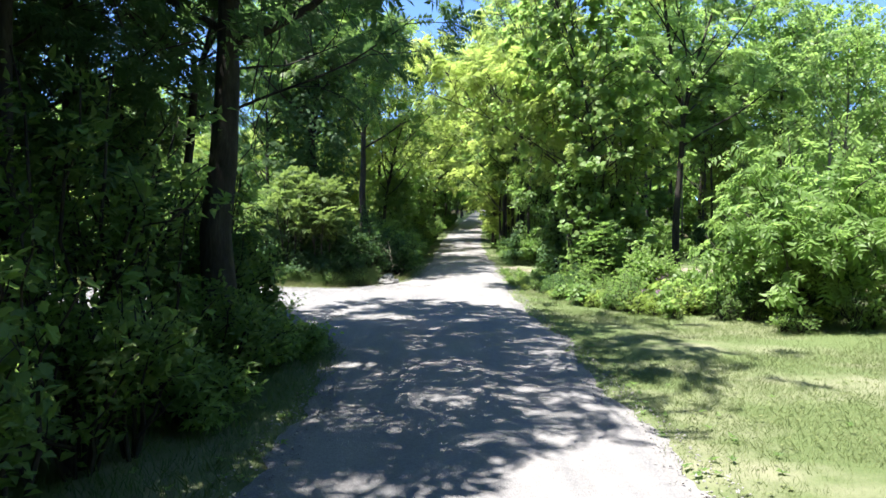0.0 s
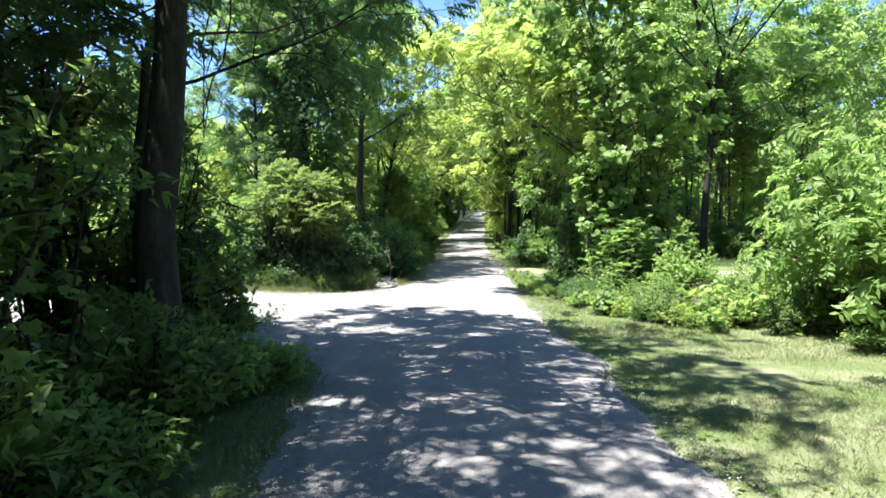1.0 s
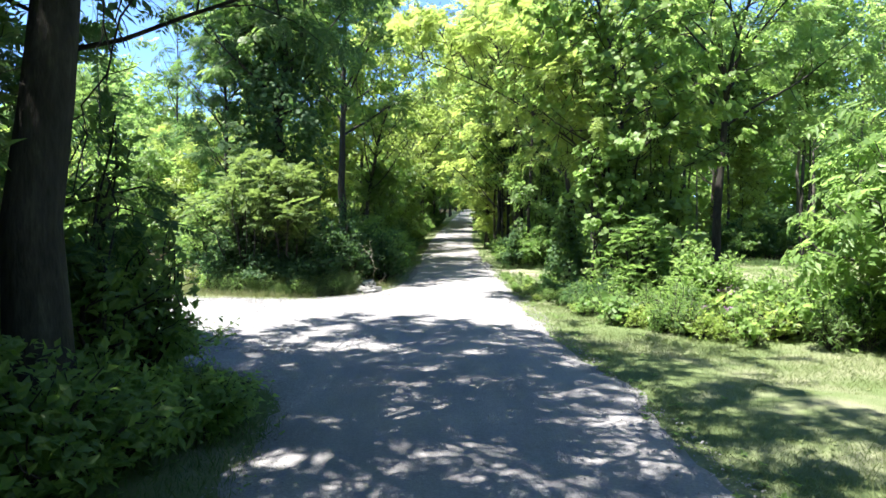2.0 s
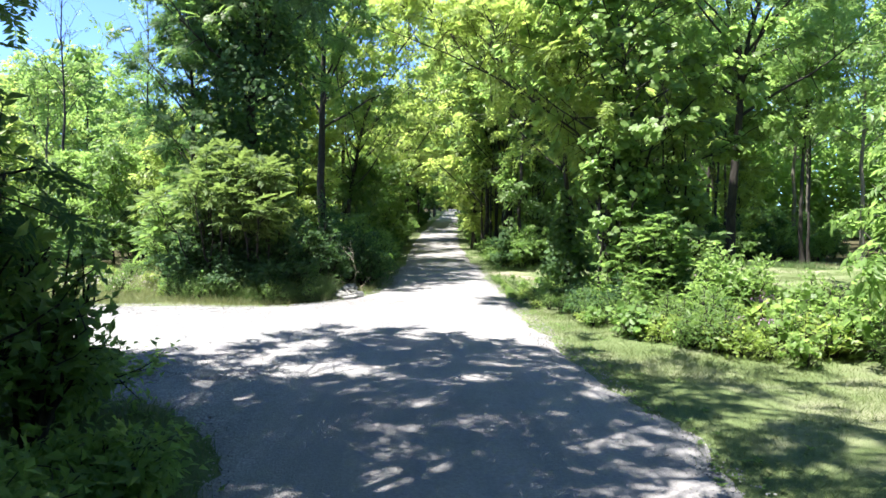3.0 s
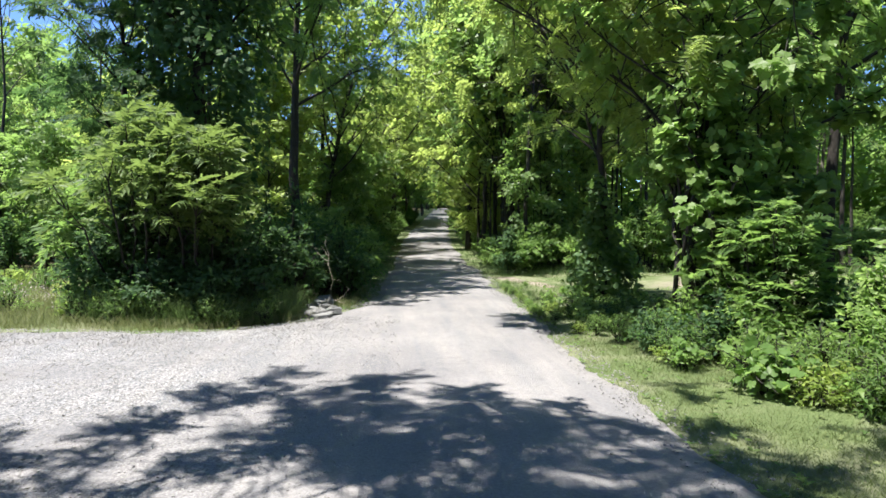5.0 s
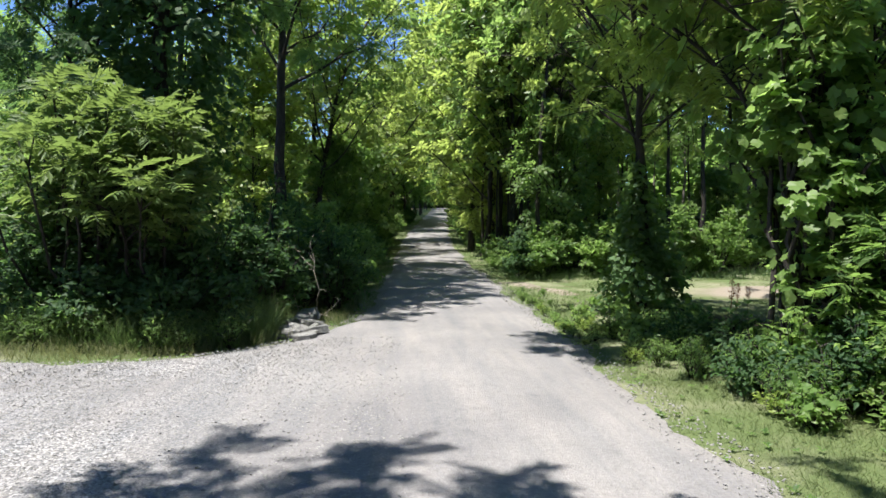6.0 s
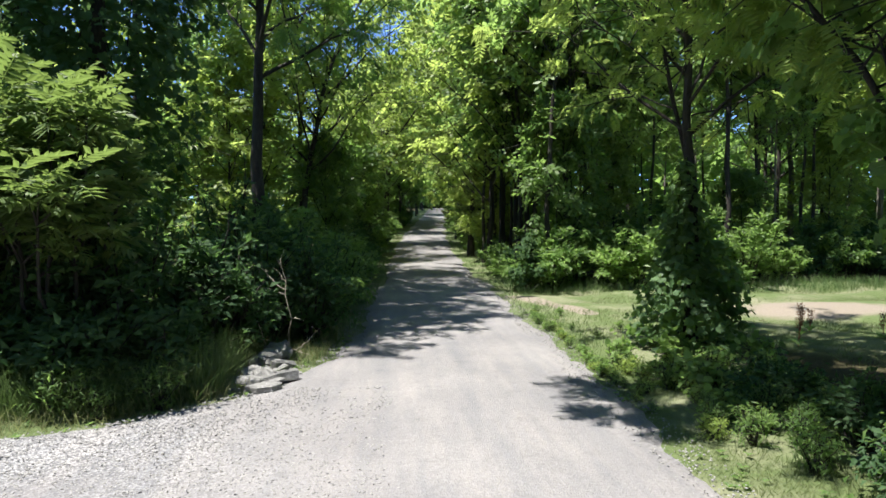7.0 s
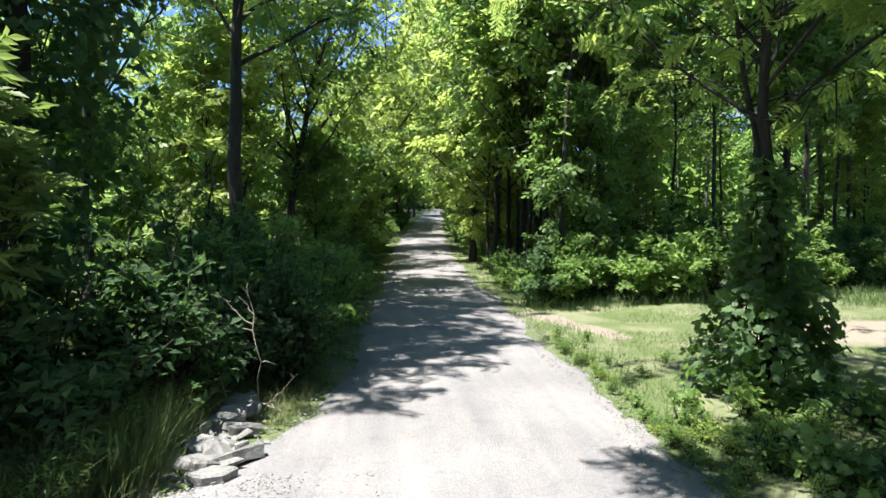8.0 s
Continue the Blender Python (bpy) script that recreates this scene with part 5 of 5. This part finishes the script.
def dock_plant(x, y, tall, seed):
    r = np.random.default_rng(seed)
    root = new("dock_plant")
    root.matrix_basis = pose(x, y, float(land(x, y)))
    v, f = tube(bough(r, (0, 0, -0.03), (0.05, 0.02, 1), tall, 6, 0.05), np.linspace(0.008, 0.004, 6), 5)
    part("stem", fast_mesh("stem", v, f, RUST, True), root)
    n = 160
    z = tall * r.uniform(0.4, 1.0, n)
    d = np.stack([r.normal(0, 1, n), r.normal(0, 1, n), np.full(n, 0.6)], 1)
    d /= np.linalg.norm(d, axis=1, keepdims=True)
    at = np.stack([0.05 * z, 0.02 * z, z], 1) + d * r.uniform(0, 0.05, (n, 1))
    v, f = spread_leaves(OVAL, at, d, r.normal(0, 1, (n, 3)), np.full(n, 0.03), r)
    part("seed_head", fast_mesh("seed_head", v, f, RUST), root, "rust-brown seed head")
    n = 9
    a = np.arange(n) * 0.7
    d = np.stack([np.cos(a), np.sin(a), np.full(n, 0.8)], 1)
    v, f = spread_leaves(NARROW, np.zeros((n, 3)) + np.array([0, 0, 0.03]), d, np.array([0, 0, 1.0]) + 0 * d, np.full(n, 0.24), r)
    part("foliage", fast_mesh("foliage", v, f, LEAF_BROAD), root)
    tagged(root, "dock plant with a rusty seed head in the clearing", "weed", "dock plants")


for k, (x, y, tall) in enumerate([(5.4, 21.2, 0.6), (5.9, 21.9, 0.45), (7.0, 21.6, 0.4), (6.4, 22.4, 0.35)]):
    dock_plant(x, y, tall, 420 + k)


bank = scatter(41, 9000, 3.0, 17, 28.6, 31.5, lambda x, y, r: y > 28.8 + 0.5 * patchy(x, y) + r.exponential(0.3, len(x)))
grass("bank_grass", "tall grass at the foot of the bushes", bank, (0.34), TALL_GRASS, 42, 0.35, 0.012)


# ---- stones and dead branches at the corner ----
def slab_mesh(r, size, thick):
    """A flat broken slab: an uneven outline, chamfered edges, a slightly sloping top."""
    n = int(r.integers(5, 8))
    a = np.sort(np.arange(n) * 2 * math.pi / n + r.uniform(-0.35, 0.35, n))
    rad = size * r.uniform(0.6, 1.1, n)
    ring = np.stack([np.cos(a) * rad * 1.3, np.sin(a) * rad * 0.8], 1)
    slope = r.normal(0, 0.12, 2)
    verts = []
    for scale, z in ((1.0, 0.0), (1.04, 0.75 * thick), (0.88, thick)):
        for x, y in ring:
            verts.append((x * scale + r.normal(0, 0.02) * size, y * scale + r.normal(0, 0.02) * size, z + (x * slope[0] + y * slope[1] + r.normal(0, 0.06) * thick) * (z > 0)))
    bm = bmesh.new()
    vs = [bm.verts.new(v) for v in verts]
    for k in range(2):
        for i in range(n):
            j = (i + 1) % n
            bm.faces.new((vs[k * n + i], vs[k * n + j], vs[k * n + n + j], vs[k * n + n + i]))
    bm.faces.new(vs[2 * n:])
    bm.faces.new(list(reversed(vs[:n])))
    me = bpy.data.meshes.new("stone")
    bm.to_mesh(me)
    bm.free()
    me.materials.append(STONE)
    return me


rs = np.random.default_rng(15)
for k in range(110):
    t = rs.uniform(0, 1)
    big = k < 24
    x, y = -1.72 - 0.2 * t + rs.normal(0, 0.09 if big else 0.2), 19.5 + 1.7 * t + rs.normal(0, 0.1)
    size = rs.uniform(0.11, 0.21) if big else rs.uniform(0.025, 0.08)
    if k == 0:
        x, y, size = -1.74, 19.45, 0.17
    if off_road(x, y) < -0.28:
        continue
    heap = 0.16 * math.exp(-((y - 20.9) / 0.4) ** 2 - ((x + 1.9) / 0.2) ** 2) if big else 0.0
    ob = new("stone", slab_mesh(rs, size, size * rs.uniform(0.35, 0.65)))
    tip = rs.uniform(-30, 30, 2) * (k > 0)
    ob.matrix_basis = pose(x, y, float(land(x, y)) - 0.01 + heap, tip[0], tip[1], rs.uniform(0, 360))
    tagged(ob, "broken grey limestone slab lying at the corner" if big else "small piece of pale limestone at the corner", "stone", "stones at the corner")

# ---- dead twigs ----
dead = [((-1.72, 21.3, 0.0), (-0.05, 0.0, 1.0), 1.4, 0.22), ((-1.95, 21.1, 0.25), (-0.9, -0.1, 0.15), 0.8, 0.15), ((-2.0, 21.1, 0.2), (-0.35, 0.0, 0.8), 0.55, 0.2), ((-1.6, 21.25, 0.0), (0.1, 0.0, 0.9), 0.5, 0.3), ((-1.8, 21.35, 0.9), (-0.9, -0.1, 0.5), 0.6, 0.3), ((-1.85, 21.15, 0.0), (0.15, -0.1, 0.9), 0.6, 0.3)]
for k, (foot, way, length, crook) in enumerate(dead):
    r = np.random.default_rng(230 + k)
    main = bough(r, (0, 0, 0), way, length, 9, crook)
    bits = [tube(main, np.linspace(0.0065, 0.0025, 9), 5)]
    for j in (3, 5, 6, 7):
        bits.append(tube(bough(r, main[j], (main[j] - main[j - 1]) * 5 + r.normal(0, 0.6, 3), length * r.uniform(0.12, 0.3), 5, 0.3), np.linspace(0.004, 0.002, 5), 4))
    bv, bf = join(bits)
    ob = new("dead_branch", fast_mesh("dead_branch", bv, bf, DEAD_WOOD, True))
    ob.matrix_basis = pose(foot[0], foot[1], foot[2] + float(land(foot[0], foot[1])) - 0.01)
    tagged(ob, "thin bare bleached branch sticking out of the thicket", "branch", "dead branches at the corner")


# ---- loose gravel ----
def loose_gravel(name, label, points, low_size, high_size, seed):
    r = np.random.default_rng(seed)
    base = np.array([(1, 0, 0), (-1, 0, 0), (0, 1, 0), (0, -1, 0), (0, 0, 0.7), (0, 0, -0.7)], float)
    tris = np.array([(0, 2, 4), (2, 1, 4), (1, 3, 4), (3, 0, 4), (2, 0, 5), (1, 2, 5), (3, 1, 5), (0, 3, 5)])
    n = len(points)
    size = r.uniform(low_size, high_size, n)
    at = np.stack([points[:, 0], points[:, 1], land(points[:, 0], points[:, 1]) + 0.026 + size * 0.15], 1)
    sets = [(base * np.array([r.uniform(0.7, 1.2), r.uniform(0.6, 1.1), r.uniform(0.5, 0.9)]) + r.normal(0, 0.12, (6, 3)), tris) for _ in range(6)]
    lv, lf = spread_leaves(sets, at, r.normal(0, 1, (n, 3)) * np.array([1, 1, 0.2]) + 1e-3, np.array([0, 0, 1.0]) + r.normal(0, 0.2, (n, 3)), size, r)
    tagged(new(name, fast_mesh(name, lv, lf, PEBBLE)), label, "gravel", kind="stuff")


side_stones = scatter(21, 120000, -7, 0.2, 11.5, 19.5, lambda x, y, r: (off_road(x, y) < -0.05) & (x < -0.3 - r.exponential(0.0, len(x)) + r.normal(0, 0.5, len(x)) - 0.5 * (y < 13)) & (patchy(2 * x, 2 * y) + r.uniform(0, 0.8, len(x)) > 0.6))
loose_gravel("loose_gravel", "loose grey crushed stone on the side lane", side_stones[:30000], 0.005, 0.016, 22)
edge_stones = scatter(23, 60000, -2, 3, 2, 30, lambda x, y, r: (off_road(x, y) > -0.35) & (off_road(x, y) < 0.15) | ((off_road(x, y) < 0) & (r.uniform(0, 1, len(x)) < 0.01)))
loose_gravel("edge_gravel", "scattered gravel along the lane's edges", edge_stones[:7000], 0.005, 0.016, 24)
